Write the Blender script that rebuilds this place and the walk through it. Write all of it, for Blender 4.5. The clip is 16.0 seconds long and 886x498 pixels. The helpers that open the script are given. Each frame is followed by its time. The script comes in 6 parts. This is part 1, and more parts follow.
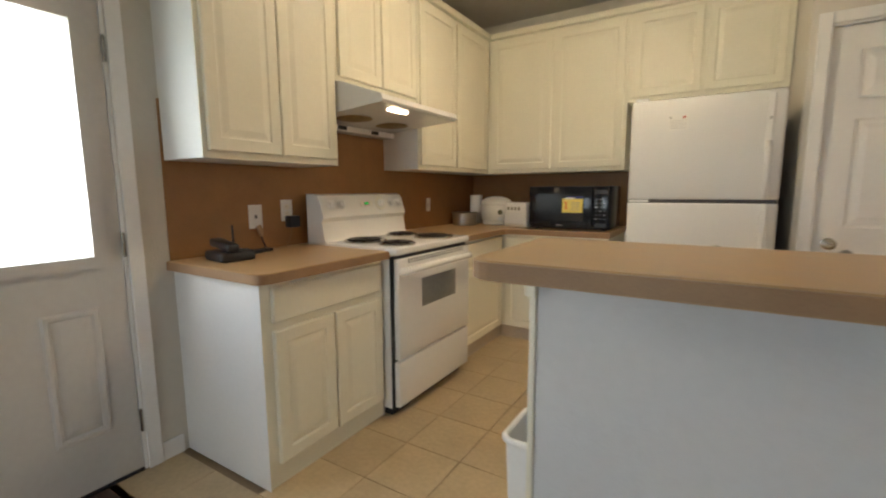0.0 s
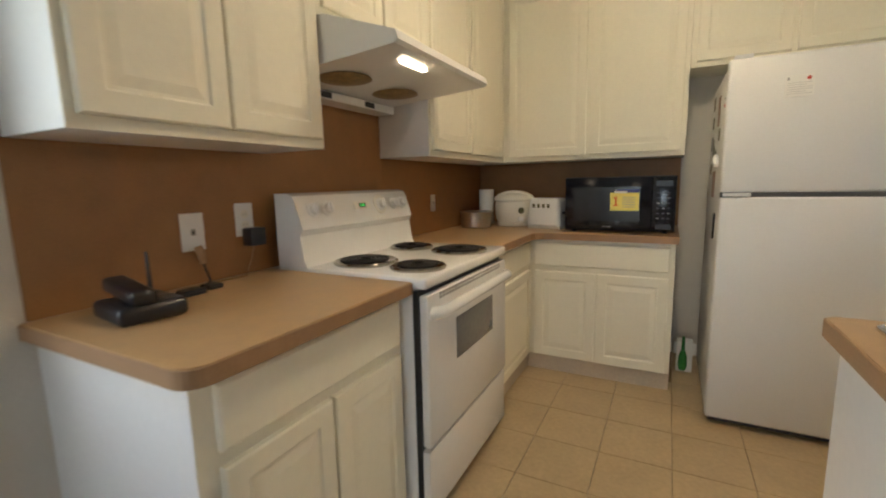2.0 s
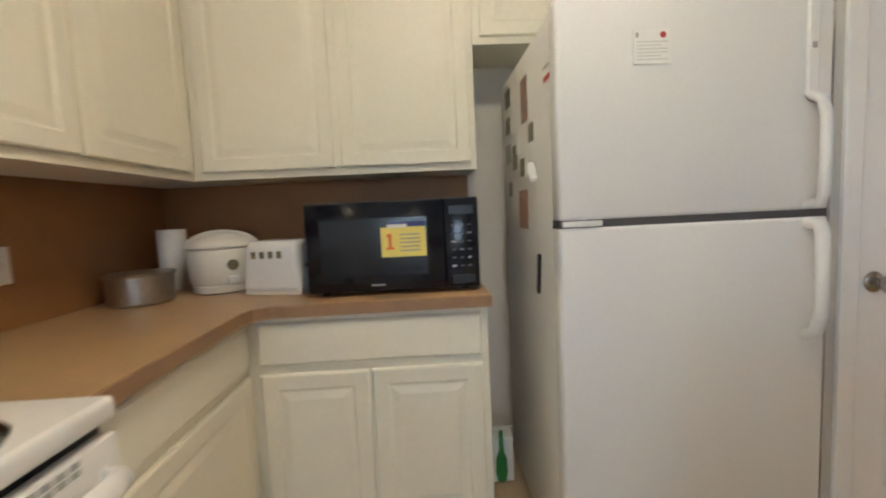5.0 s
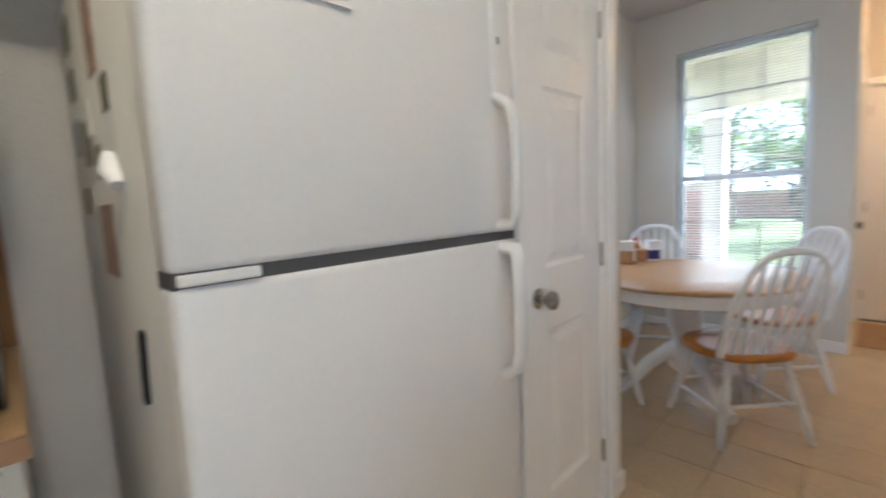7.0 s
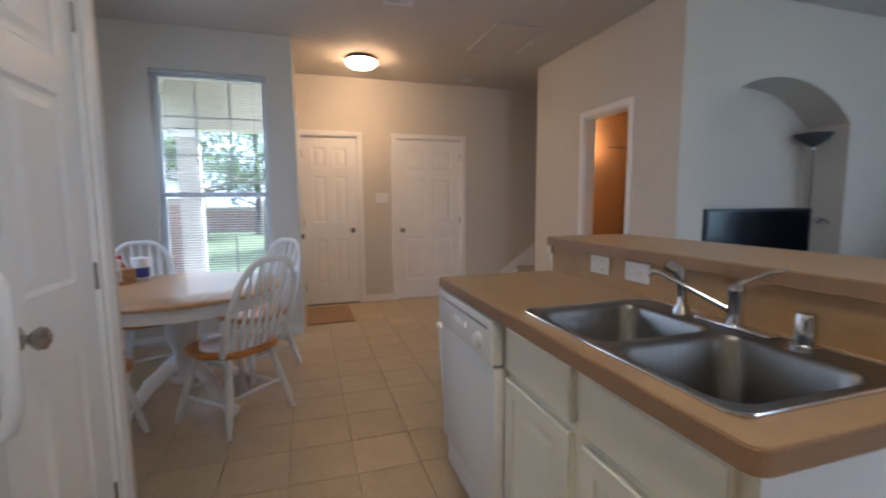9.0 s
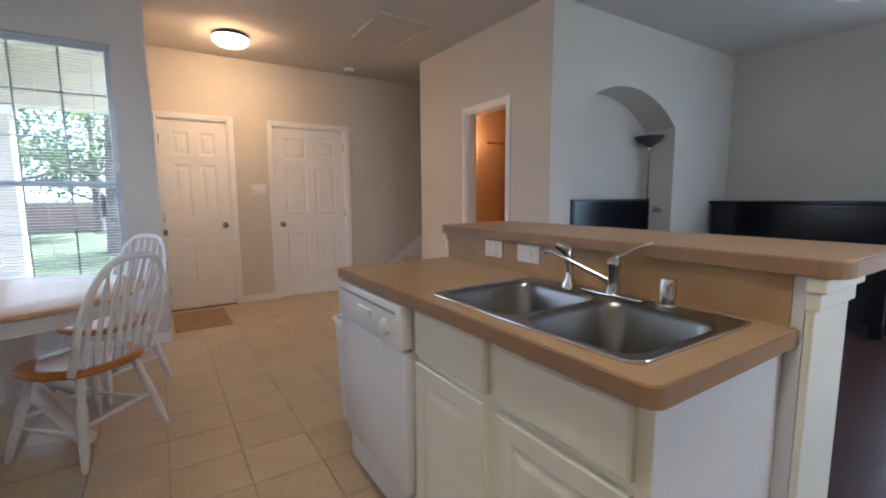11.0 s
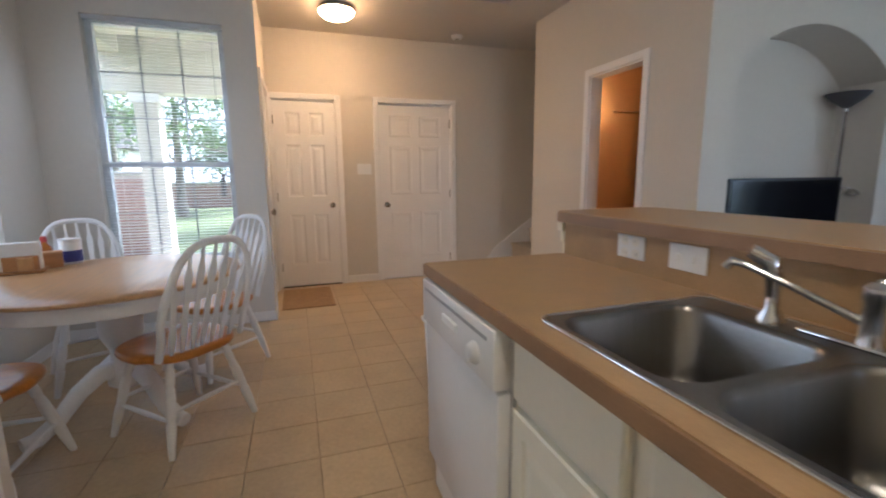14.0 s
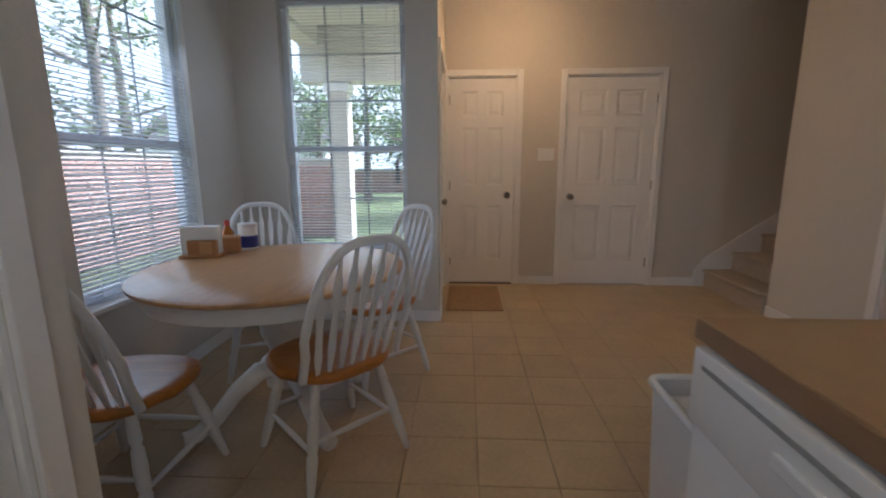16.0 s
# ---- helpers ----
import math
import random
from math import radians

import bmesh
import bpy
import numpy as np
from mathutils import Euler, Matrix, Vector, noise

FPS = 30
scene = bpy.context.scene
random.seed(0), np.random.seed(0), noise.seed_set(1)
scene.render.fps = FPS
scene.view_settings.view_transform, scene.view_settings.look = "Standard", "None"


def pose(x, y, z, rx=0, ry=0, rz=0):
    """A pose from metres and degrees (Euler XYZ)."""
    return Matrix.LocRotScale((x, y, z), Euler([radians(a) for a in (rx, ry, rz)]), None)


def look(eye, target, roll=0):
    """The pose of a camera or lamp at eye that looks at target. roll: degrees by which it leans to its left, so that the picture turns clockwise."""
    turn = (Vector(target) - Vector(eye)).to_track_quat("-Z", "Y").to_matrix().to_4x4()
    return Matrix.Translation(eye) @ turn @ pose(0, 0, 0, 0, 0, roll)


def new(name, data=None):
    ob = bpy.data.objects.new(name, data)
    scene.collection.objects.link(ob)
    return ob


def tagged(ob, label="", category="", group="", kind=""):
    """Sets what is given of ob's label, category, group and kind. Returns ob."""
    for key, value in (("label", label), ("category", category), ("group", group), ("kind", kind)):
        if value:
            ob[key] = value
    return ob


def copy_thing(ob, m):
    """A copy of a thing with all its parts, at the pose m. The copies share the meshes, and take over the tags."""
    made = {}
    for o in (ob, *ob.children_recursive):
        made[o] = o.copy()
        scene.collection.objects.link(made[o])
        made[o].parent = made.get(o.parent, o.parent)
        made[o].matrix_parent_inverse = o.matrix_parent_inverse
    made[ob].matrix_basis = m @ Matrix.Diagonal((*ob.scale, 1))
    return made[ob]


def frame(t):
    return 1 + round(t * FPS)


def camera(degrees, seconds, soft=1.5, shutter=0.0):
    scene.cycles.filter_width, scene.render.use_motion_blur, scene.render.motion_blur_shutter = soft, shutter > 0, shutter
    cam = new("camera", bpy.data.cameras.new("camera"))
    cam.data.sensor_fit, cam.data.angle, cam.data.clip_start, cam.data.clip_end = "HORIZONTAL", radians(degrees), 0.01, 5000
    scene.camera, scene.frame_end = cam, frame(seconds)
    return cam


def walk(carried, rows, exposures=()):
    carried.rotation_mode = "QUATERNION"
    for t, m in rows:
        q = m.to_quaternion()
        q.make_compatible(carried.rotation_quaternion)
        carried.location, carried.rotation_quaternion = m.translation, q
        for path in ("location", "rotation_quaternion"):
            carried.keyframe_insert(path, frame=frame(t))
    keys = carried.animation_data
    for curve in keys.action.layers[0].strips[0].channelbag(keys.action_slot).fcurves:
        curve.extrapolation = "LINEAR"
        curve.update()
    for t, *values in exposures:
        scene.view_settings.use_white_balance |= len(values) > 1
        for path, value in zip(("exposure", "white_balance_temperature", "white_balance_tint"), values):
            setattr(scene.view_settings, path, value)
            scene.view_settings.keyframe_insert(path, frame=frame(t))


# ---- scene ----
cam = camera(91.0, 16.0, soft=2.0, shutter=0.5)
PATH = [
    (0, (2.061, -1.012, 1.215), (1.021, 0.675, 0.95), -0.3),
    (0.5, (1.89, -0.829, 1.228), (0.749, 0.788, 0.936), -1.3),
    (1, (1.743, -0.618, 1.203), (0.539, 0.955, 0.926), -2.2),
    (1.5, (1.517, -0.562, 1.225), (0.458, 1.109, 0.929), -1.5),
    (2, (1.393, -0.455, 1.226), (0.482, 1.3, 0.928), -1.2),
    (2.5, (1.317, -0.247, 1.226), (0.523, 1.565, 0.934), -1.0),
    (3, (1.272, -0.089, 1.213), (0.626, 1.786, 0.956), -1.5),
    (5.5, (1.243, 0.974, 1.202), (1.635, 2.928, 1.032), -3.1),
    (6, (1.269, 1.13, 1.209), (2.029, 2.971, 1.027), -3.6),
    (6.5, (1.395, 1.271, 1.218), (2.441, 2.964, 1.02), -3.6),
    (7, (1.465, 1.309, 1.233), (2.867, 2.719, 1.02), -2.8),
    (7.5, (1.407, 1.382, 1.254), (3.208, 2.218, 1.018), -2.0),
    (8, (1.418, 1.358, 1.235), (3.386, 1.637, 1.014), -0.7),
    (8.5, (1.404, 1.314, 1.222), (3.384, 1.12, 1.022), -1.0),
    (9, (1.316, 1.364, 1.247), (3.214, 0.771, 1.034), -0.4),
    (9.5, (1.322, 1.406, 1.243), (3.108, 0.532, 1.034), -1.1),
    (10, (1.327, 1.446, 1.233), (3.012, 0.39, 1.021), -1.0),
    (12.5, (1.383, 1.362, 1.212), (3.051, 0.29, 0.946), 0.0),
    (13, (1.414, 1.253, 1.221), (3.174, 0.352, 0.92), -0.0),
    (13.5, (1.544, 1.212, 1.201), (3.368, 0.448, 0.898), -0.0),
    (14, (1.716, 1.216, 1.213), (3.586, 0.588, 0.886), -0.6),
    (14.5, (1.886, 1.176, 1.208), (3.813, 0.755, 0.873), -0.7),
    (15, (2.038, 1.126, 1.213), (3.999, 0.95, 0.86), -1.2),
    (15.5, (2.187, 1.196, 1.201), (4.154, 1.174, 0.844), -0.8),
    (16, (2.372, 1.243, 1.193), (4.335, 1.341, 0.823), -0.2),
]
EXPOSURE = [(0, 2.5, 6550, 10), (1.0, 2.15, 6650, 11), (1.5, 2.1, 6750, 12), (2.0, 2.47, 6350, 10), (3.0, 2.9, 6050, 9), (5.5, 2.63, 5560, 11),
            (6.5, 2.5, 5500, 11), (7.0, 2.75, 5300, 11), (7.5, 2.62, 5150, 11), (8.0, 2.52, 5050, 13), (9.0, 2.2, 5050, 14), (10.0, 2.25, 5050, 14),
            (12.5, 2.7, 5150, 14), (13.5, 2.57, 5250, 14), (14.5, 2.2, 5350, 14), (15.0, 1.97, 5300, 14), (16.0, 1.53, 5250, 13)]
walk(cam, [(t, look(e, g, r)) for t, e, g, r in PATH], EXPOSURE)

# ---- light ----
world = bpy.data.worlds.new("sky")
scene.world = world
world.use_nodes = True
wn = world.node_tree
sky = wn.nodes.new("ShaderNodeTexSky")
sky.sky_type = "NISHITA"
sky.sun_disc = False
sky.sun_elevation = radians(48)
sky.sun_rotation = radians(135)
sky.air_density = 1.0
sky.dust_density = 8.0
wn.links.new(sky.outputs[0], wn.nodes["Background"].inputs[0])
wn.nodes["Background"].inputs[1].default_value = 0.15
sun = new("sun", bpy.data.lights.new("sun", "SUN"))
sun.data.energy, sun.data.angle, sun.data.color = 4.0, radians(14), (1.0, 0.96, 0.9)
sun.matrix_world = look((0, 0, 8), (-0.5, 0.5, 7.2))


def window_light(x, y, z, tx, ty, tz, w, h, energy, col=(0.86, 0.93, 1.0)):
    """The sky's light in the opening of a window."""
    la = bpy.data.lights.new("window_light", "AREA")
    la.shape, la.size, la.size_y, la.energy, la.color = "RECTANGLE", w, h, energy, col
    ob = new("window_light", la)
    ob.matrix_world = look((x, y, z), (tx, ty, tz))
    return ob


window_light(4.61, 3.16, 1.46, 4.61, 0.4, 0.0, 0.9, 1.75, 2.2)
window_light(5.90, 2.11, 1.46, 3.2, 2.11, 0.0, 0.8, 1.75, 1.5)
window_light(-0.14, -0.645, 1.42, 3, -0.3, 1.1, 0.6, 0.9, 2.0)
window_light(1.3, -4.28, 1.4, 3.2, -1.6, 1.0, 1.5, 1.5, 3.9, (0.66, 0.82, 1.0))


# ---- materials ----
def mat(name, col, rough=0.5, metal=0.0, var=0.06, scale=3.0, fine=60.0, bump=0.05, bscale=120.0, stretch=(1, 1, 1), emit=0.0, coat=0.0, dark=None, world_space=False):
    """A surface with variation at two scales and fine relief."""
    m = bpy.data.materials.new(name)
    m.use_nodes = True
    nt = m.node_tree
    b = nt.nodes["Principled BSDF"]
    tc = nt.nodes.new("ShaderNodeTexCoord")
    mp = nt.nodes.new("ShaderNodeMapping")
    mp.inputs["Scale"].default_value = stretch
    if world_space:
        geo = nt.nodes.new("ShaderNodeNewGeometry")
        nt.links.new(geo.outputs["Position"], mp.inputs["Vector"])
    else:
        nt.links.new(tc.outputs["Object"], mp.inputs["Vector"])
    n1 = nt.nodes.new("ShaderNodeTexNoise")
    n1.inputs["Scale"].default_value, n1.inputs["Detail"].default_value = scale, 5
    n2 = nt.nodes.new("ShaderNodeTexNoise")
    n2.inputs["Scale"].default_value, n2.inputs["Detail"].default_value = fine, 3
    add = nt.nodes.new("ShaderNodeMath")
    add.operation = "MULTIPLY_ADD"
    add.inputs[1].default_value = 0.55
    half = nt.nodes.new("ShaderNodeMath")
    half.operation = "MULTIPLY"
    half.inputs[1].default_value = 0.45
    for n in (n1, n2):
        nt.links.new(mp.outputs[0], n.inputs["Vector"])
    nt.links.new(n2.outputs["Fac"], half.inputs[0])
    nt.links.new(n1.outputs["Fac"], add.inputs[0])
    nt.links.new(half.outputs[0], add.inputs[2])
    ramp = nt.nodes.new("ShaderNodeValToRGB")
    d = dark or tuple(c * (1 - 2.2 * var) for c in col)
    l = tuple(min(1, c * (1 + var)) for c in col)
    ramp.color_ramp.elements[0].position, ramp.color_ramp.elements[0].color = 0.3, (*d, 1)
    ramp.color_ramp.elements[1].position, ramp.color_ramp.elements[1].color = 0.7, (*l, 1)
    nt.links.new(add.outputs[0], ramp.inputs[0])
    nt.links.new(ramp.outputs[0], b.inputs["Base Color"])
    rr = nt.nodes.new("ShaderNodeMapRange")
    rr.inputs[3].default_value, rr.inputs[4].default_value = max(0.02, rough - 0.07), min(1, rough + 0.09)
    nt.links.new(n1.outputs["Fac"], rr.inputs[0])
    nt.links.new(rr.outputs[0], b.inputs["Roughness"])
    b.inputs["Metallic"].default_value = metal
    b.inputs["Coat Weight"].default_value = coat
    if bump:
        n3 = nt.nodes.new("ShaderNodeTexNoise")
        n3.inputs["Scale"].default_value, n3.inputs["Detail"].default_value = bscale, 2
        nt.links.new(mp.outputs[0], n3.inputs["Vector"])
        bp = nt.nodes.new("ShaderNodeBump")
        bp.inputs["Strength"].default_value, bp.inputs["Distance"].default_value = bump, 0.004
        nt.links.new(n3.outputs["Fac"], bp.inputs["Height"])
        nt.links.new(bp.outputs[0], b.inputs["Normal"])
    if emit:
        b.inputs["Emission Color"].default_value = (*col, 1)
        b.inputs["Emission Strength"].default_value = emit
    return m


def random_tint(m, amount=0.12):
    """Vary a material from piece to piece."""
    nt = m.node_tree
    b = nt.nodes["Principled BSDF"]
    src = b.inputs["Base Color"].links[0].from_socket
    oi = nt.nodes.new("ShaderNodeObjectInfo")
    hsv = nt.nodes.new("ShaderNodeHueSaturation")
    mr = nt.nodes.new("ShaderNodeMapRange")
    mr.inputs[3].default_value, mr.inputs[4].default_value = 1 - amount, 1 + amount
    nt.links.new(oi.outputs["Random"], mr.inputs[0])
    nt.links.new(mr.outputs[0], hsv.inputs["Value"])
    nt.links.new(src, hsv.inputs["Color"])
    nt.links.new(hsv.outputs[0], b.inputs["Base Color"])
    return m


WALL = mat("wall_paint", (0.66, 0.62, 0.548), 0.85, var=0.02, scale=1.2, fine=30, bump=0.35, bscale=90)
CEIL = mat("ceiling_paint", (0.60, 0.57, 0.525), 0.9, var=0.02, scale=1, fine=25, bump=0.6, bscale=60)
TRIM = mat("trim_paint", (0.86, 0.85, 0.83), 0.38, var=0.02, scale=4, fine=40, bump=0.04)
CAB = mat("cabinet_paint", (0.85, 0.81, 0.67), 0.42, var=0.02, scale=3, fine=50, bump=0.05)
CABIN = mat("cabinet_side", (0.78, 0.76, 0.73), 0.5, var=0.02, scale=3, fine=50, bump=0.04)
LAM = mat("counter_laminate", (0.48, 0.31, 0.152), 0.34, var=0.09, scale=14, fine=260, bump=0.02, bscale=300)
# The worktop laminate again, darkened to hold the shade under the wall cabinets.
SPLASH = mat("splash_laminate_shaded", (0.33, 0.163, 0.058), 0.5, var=0.09, scale=10, fine=260, bump=0.02, bscale=300)
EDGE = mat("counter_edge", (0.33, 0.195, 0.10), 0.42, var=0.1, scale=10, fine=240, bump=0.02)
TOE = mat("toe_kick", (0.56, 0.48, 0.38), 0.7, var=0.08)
ENAMEL = mat("white_enamel", (0.83, 0.82, 0.80), 0.2, var=0.015, scale=2, fine=30, bump=0.0)
FRIDGE = mat("fridge_skin", (0.76, 0.755, 0.74), 0.34, var=0.02, scale=2, fine=90, bump=0.25, bscale=420)
FRSIDE = mat("fridge_side", (0.73, 0.725, 0.70), 0.5, var=0.03, scale=2, fine=90, bump=0.25, bscale=420)
GREYGAP = mat("grey_gasket", (0.075, 0.075, 0.08), 0.6, var=0.05)
MICRO = mat("black_blue_enamel", (0.004, 0.005, 0.011), 0.13, var=0.1, bump=0.0)
BLACK = mat("black_plastic", (0.012, 0.013, 0.016), 0.32, var=0.1, bump=0.02)
GLOSSBLACK = mat("black_gloss", (0.005, 0.005, 0.007), 0.16, var=0.1, bump=0.0)
COIL = mat("burner_coil", (0.018, 0.016, 0.015), 0.5, metal=0.3, var=0.2)
STEEL = mat("brushed_steel", (0.27, 0.262, 0.25), 0.30, metal=1.0, var=0.06, scale=4, fine=90, stretch=(1, 18, 1), bump=0.03, bscale=90)
CHROME = mat("chrome", (0.72, 0.72, 0.73), 0.12, metal=1.0, var=0.04, bump=0.0)
DRIP = mat("drip_pan_chrome", (0.40, 0.38, 0.35), 0.14, metal=1.0, var=0.12, scale=12, bump=0.0)
BARSPLASH = mat("bar_splash_laminate", (0.42, 0.265, 0.118), 0.42, var=0.09, scale=10, fine=260, bump=0.02, bscale=300)
# White door paint darkened: the shade of a backlit door is in the colour.
BACKDOOR = mat("back_door_paint_dimmed", (0.64, 0.62, 0.59), 0.42, var=0.03, scale=3, fine=40, bump=0.05)
NICKEL = mat("brushed_nickel", (0.42, 0.40, 0.37), 0.25, metal=1.0, var=0.05, bump=0.0)
POTMETAL = mat("pot_aluminium", (0.45, 0.41, 0.35), 0.38, metal=1.0, var=0.1)
OVENGLASS = mat("oven_glass", (0.22, 0.22, 0.215), 0.16, var=0.1, bump=0.0)
SEATWOOD = mat("honey_wood", (0.52, 0.20, 0.03), 0.32, var=0.16, scale=5, fine=40, stretch=(1, 9, 1), bump=0.04)
TOPWOOD = mat("light_oak_top", (0.56, 0.33, 0.145), 0.32, var=0.12, scale=4, fine=40, stretch=(1, 10, 1), bump=0.02, coat=0.1)
CHAIRW = mat("white_chair_paint", (0.80, 0.79, 0.77), 0.35, var=0.03, scale=8, fine=60, bump=0.03)
TILE = random_tint(mat("floor_tile", (0.52, 0.395, 0.235), 0.36, var=0.09, scale=5, fine=45, bump=0.12, bscale=40, world_space=True), 0.045)
GROUT = mat("grout", (0.31, 0.22, 0.135), 0.9, var=0.1, scale=6, fine=90, bump=0.3)
DARKWOOD = random_tint(mat("dark_floor_wood", (0.070, 0.026, 0.016), 0.32, var=0.2, scale=4, fine=40, stretch=(1, 8, 1), bump=0.05, world_space=True), 0.12)
CARPET = mat("stair_carpet", (0.52, 0.44, 0.34), 0.95, var=0.1, scale=30, fine=200, bump=0.9, bscale=300)
MATBRN = mat("door_mat_fibre", (0.42, 0.28, 0.155), 0.95, var=0.15, scale=30, fine=300, bump=0.9, bscale=400)
CERAM = mat("cream_plastic", (0.80, 0.77, 0.69), 0.3, var=0.03, bump=0.0)
WHITEPL = mat("white_plastic", (0.80, 0.80, 0.79), 0.35, var=0.02, bump=0.02)
YELLOW = mat("yellow_sticker", (0.84, 0.71, 0.17), 0.5, var=0.03, bump=0.0)
ORANGE = mat("orange_print", (0.72, 0.16, 0.02), 0.5, var=0.03, bump=0.0)
BLUEP = mat("blue_print", (0.03, 0.035, 0.20), 0.4, var=0.05, bump=0.0)
REDP = mat("red_print", (0.50, 0.05, 0.035), 0.5, var=0.05, bump=0.0)
GREENP = mat("green_print", (0.03, 0.22, 0.04), 0.5, var=0.2, bump=0.0)
GREYP = mat("grey_print", (0.35, 0.35, 0.34), 0.6, var=0.05, bump=0.0)
PALEP = mat("pale_print", (0.58, 0.575, 0.56), 0.7, var=0.06, bump=0.0)
BARWALL = mat("bar_wall_paint", (0.66, 0.66, 0.66), 0.8, var=0.025, scale=1.2, fine=30, bump=0.3, bscale=90)
TANP = mat("photo_tan", (0.36, 0.20, 0.13), 0.4, var=0.3, scale=40, fine=120, bump=0.0)
OLIVEP = mat("photo_olive", (0.16, 0.15, 0.08), 0.4, var=0.4, scale=40, fine=120, bump=0.0)
PAPER = mat("white_paper", (0.80, 0.79, 0.76), 0.8, var=0.02)
BOXWOOD = mat("caramel_wood", (0.45, 0.22, 0.08), 0.45, var=0.15, scale=20, fine=90, stretch=(1, 1, 6))
SAUCE = mat("amber_sauce", (0.42, 0.14, 0.02), 0.15, var=0.1, bump=0.0)
BLIND = mat("blind_vinyl", (0.80, 0.80, 0.80), 0.5, var=0.02, bump=0.0)
SASH = mat("window_vinyl", (0.76, 0.77, 0.78), 0.4, var=0.02, bump=0.0)
BARMETAL = mat("muntin_metal", (0.34, 0.35, 0.36), 0.5, var=0.03, bump=0.0)
BRICK = random_tint(mat("brick_red", (0.44, 0.275, 0.235), 0.9, var=0.15, scale=14, fine=90, bump=0.4), 0.2)
MORTAR = mat("mortar", (0.50, 0.45, 0.41), 0.95, var=0.1)
PORCH = mat("porch_paint", (0.62, 0.595, 0.53), 0.6, var=0.04, scale=2, fine=40, bump=0.08)
GRASS = mat("grass", (0.12, 0.16, 0.06), 0.95, var=0.35, scale=2.5, fine=60, bump=1.0, bscale=90)
CONC = mat("concrete", (0.46, 0.44, 0.41), 0.9, var=0.1, scale=2, fine=60, bump=0.3)
LEAF = mat("leaf", (0.17, 0.205, 0.135), 0.7, var=0.4, scale=2.2, fine=40, bump=0.0)
BARK = mat("bark", (0.26, 0.22, 0.185), 0.95, var=0.3, scale=6, fine=40, bump=1.0, bscale=25)
SHINGLE = mat("shingle", (0.13, 0.12, 0.115), 0.9, var=0.25, scale=12, fine=60, bump=0.6)
BATHWALL = mat("bath_wall_paint", (0.72, 0.43, 0.19), 0.8, var=0.03, bump=0.3, bscale=90)
CURTAIN = mat("shower_curtain", (0.58, 0.31, 0.125), 0.8, var=0.15, scale=8)
DOME = mat("lamp_glass_lit", (1.0, 0.57, 0.235), 0.4, var=0.0, bump=0.0, emit=13.0)
DOME2 = mat("kitchen_lamp_lit", (1.0, 0.81, 0.54), 0.4, var=0.0, bump=0.0, emit=12.2)
FANLAMP = mat("fan_lamp_lit", (1.0, 0.80, 0.55), 0.4, var=0.0, bump=0.0, emit=1.3)
HOODLAMP = mat("hood_bulb_lit", (1.0, 0.78, 0.52), 0.4, var=0.0, bump=0.0, emit=3.0)
BATHLAMP = mat("bath_bulb_lit", (1.0, 0.62, 0.28), 0.4, var=0.0, bump=0.0, emit=13.0)
LED = mat("green_led", (0.10, 0.8, 0.15), 0.4, var=0.0, bump=0.0, emit=0.1)
FILTER = mat("greasy_filter", (0.30, 0.21, 0.09), 0.5, metal=0.4, var=0.2, scale=30)

GLASS = bpy.data.materials.new("pane_glass")
GLASS.use_nodes = True
_g = GLASS.node_tree
_t = _g.nodes.new("ShaderNodeBsdfTransparent")
_t.inputs[0].default_value = (0.93, 0.95, 0.95, 1)
_s = _g.nodes.new("ShaderNodeBsdfGlossy")
_s.inputs["Roughness"].default_value = 0.02
_f0 = _g.nodes.new("ShaderNodeLayerWeight")
_f0.inputs[0].default_value = 0.5
_p = _g.nodes.new("ShaderNodeMath")
_p.operation = "POWER"
_p.inputs[1].default_value = 4.0
_f = _g.nodes.new("ShaderNodeMath")
_f.operation = "MULTIPLY_ADD"
_f.inputs[1].default_value, _f.inputs[2].default_value = 0.6, 0.035
_g.links.new(_f0.outputs["Facing"], _p.inputs[0])
_g.links.new(_p.outputs[0], _f.inputs[0])
_x = _g.nodes.new("ShaderNodeMixShader")
_g.links.new(_f.outputs[0], _x.inputs[0])
_g.links.new(_t.outputs[0], _x.inputs[1])
_g.links.new(_s.outputs[0], _x.inputs[2])
_g.links.new(_x.outputs[0], _g.nodes["Material Output"].inputs[0])


def translucent(m, share, col):
    """Let part of the light through a thin leaf or slat."""
    nt = m.node_tree
    b = nt.nodes["Principled BSDF"]
    tr = nt.nodes.new("ShaderNodeBsdfTranslucent")
    tr.inputs[0].default_value = (*col, 1)
    mx = nt.nodes.new("ShaderNodeMixShader")
    mx.inputs[0].default_value = share
    nt.links.new(b.outputs[0], mx.inputs[1])
    nt.links.new(tr.outputs[0], mx.inputs[2])
    nt.links.new(mx.outputs[0], nt.nodes["Material Output"].inputs[0])


translucent(LEAF, 0.45, (0.16, 0.24, 0.08))
translucent(BLIND, 0.5, (0.75, 0.78, 0.82))


# ---- mesh tools ----
def box(bm, x0, y0, z0, x1, y1, z1, bev=0.0, seg=2):
    vs = bmesh.ops.create_cube(bm, size=1.0)["verts"]
    for v in vs:
        v.co = Vector(((x0 + x1) / 2 + v.co.x * (x1 - x0), (y0 + y1) / 2 + v.co.y * (y1 - y0), (z0 + z1) / 2 + v.co.z * (z1 - z0)))
    if bev:
        es = list({e for v in vs for e in v.link_edges})
        bmesh.ops.bevel(bm, geom=es, offset=bev, segments=seg, profile=0.5, affect="EDGES", clamp_overlap=True)
    return bm


def boxes(*rows, bev=0.0):
    bm = bmesh.new()
    for r in rows:
        box(bm, *r, bev=bev)
    return bm


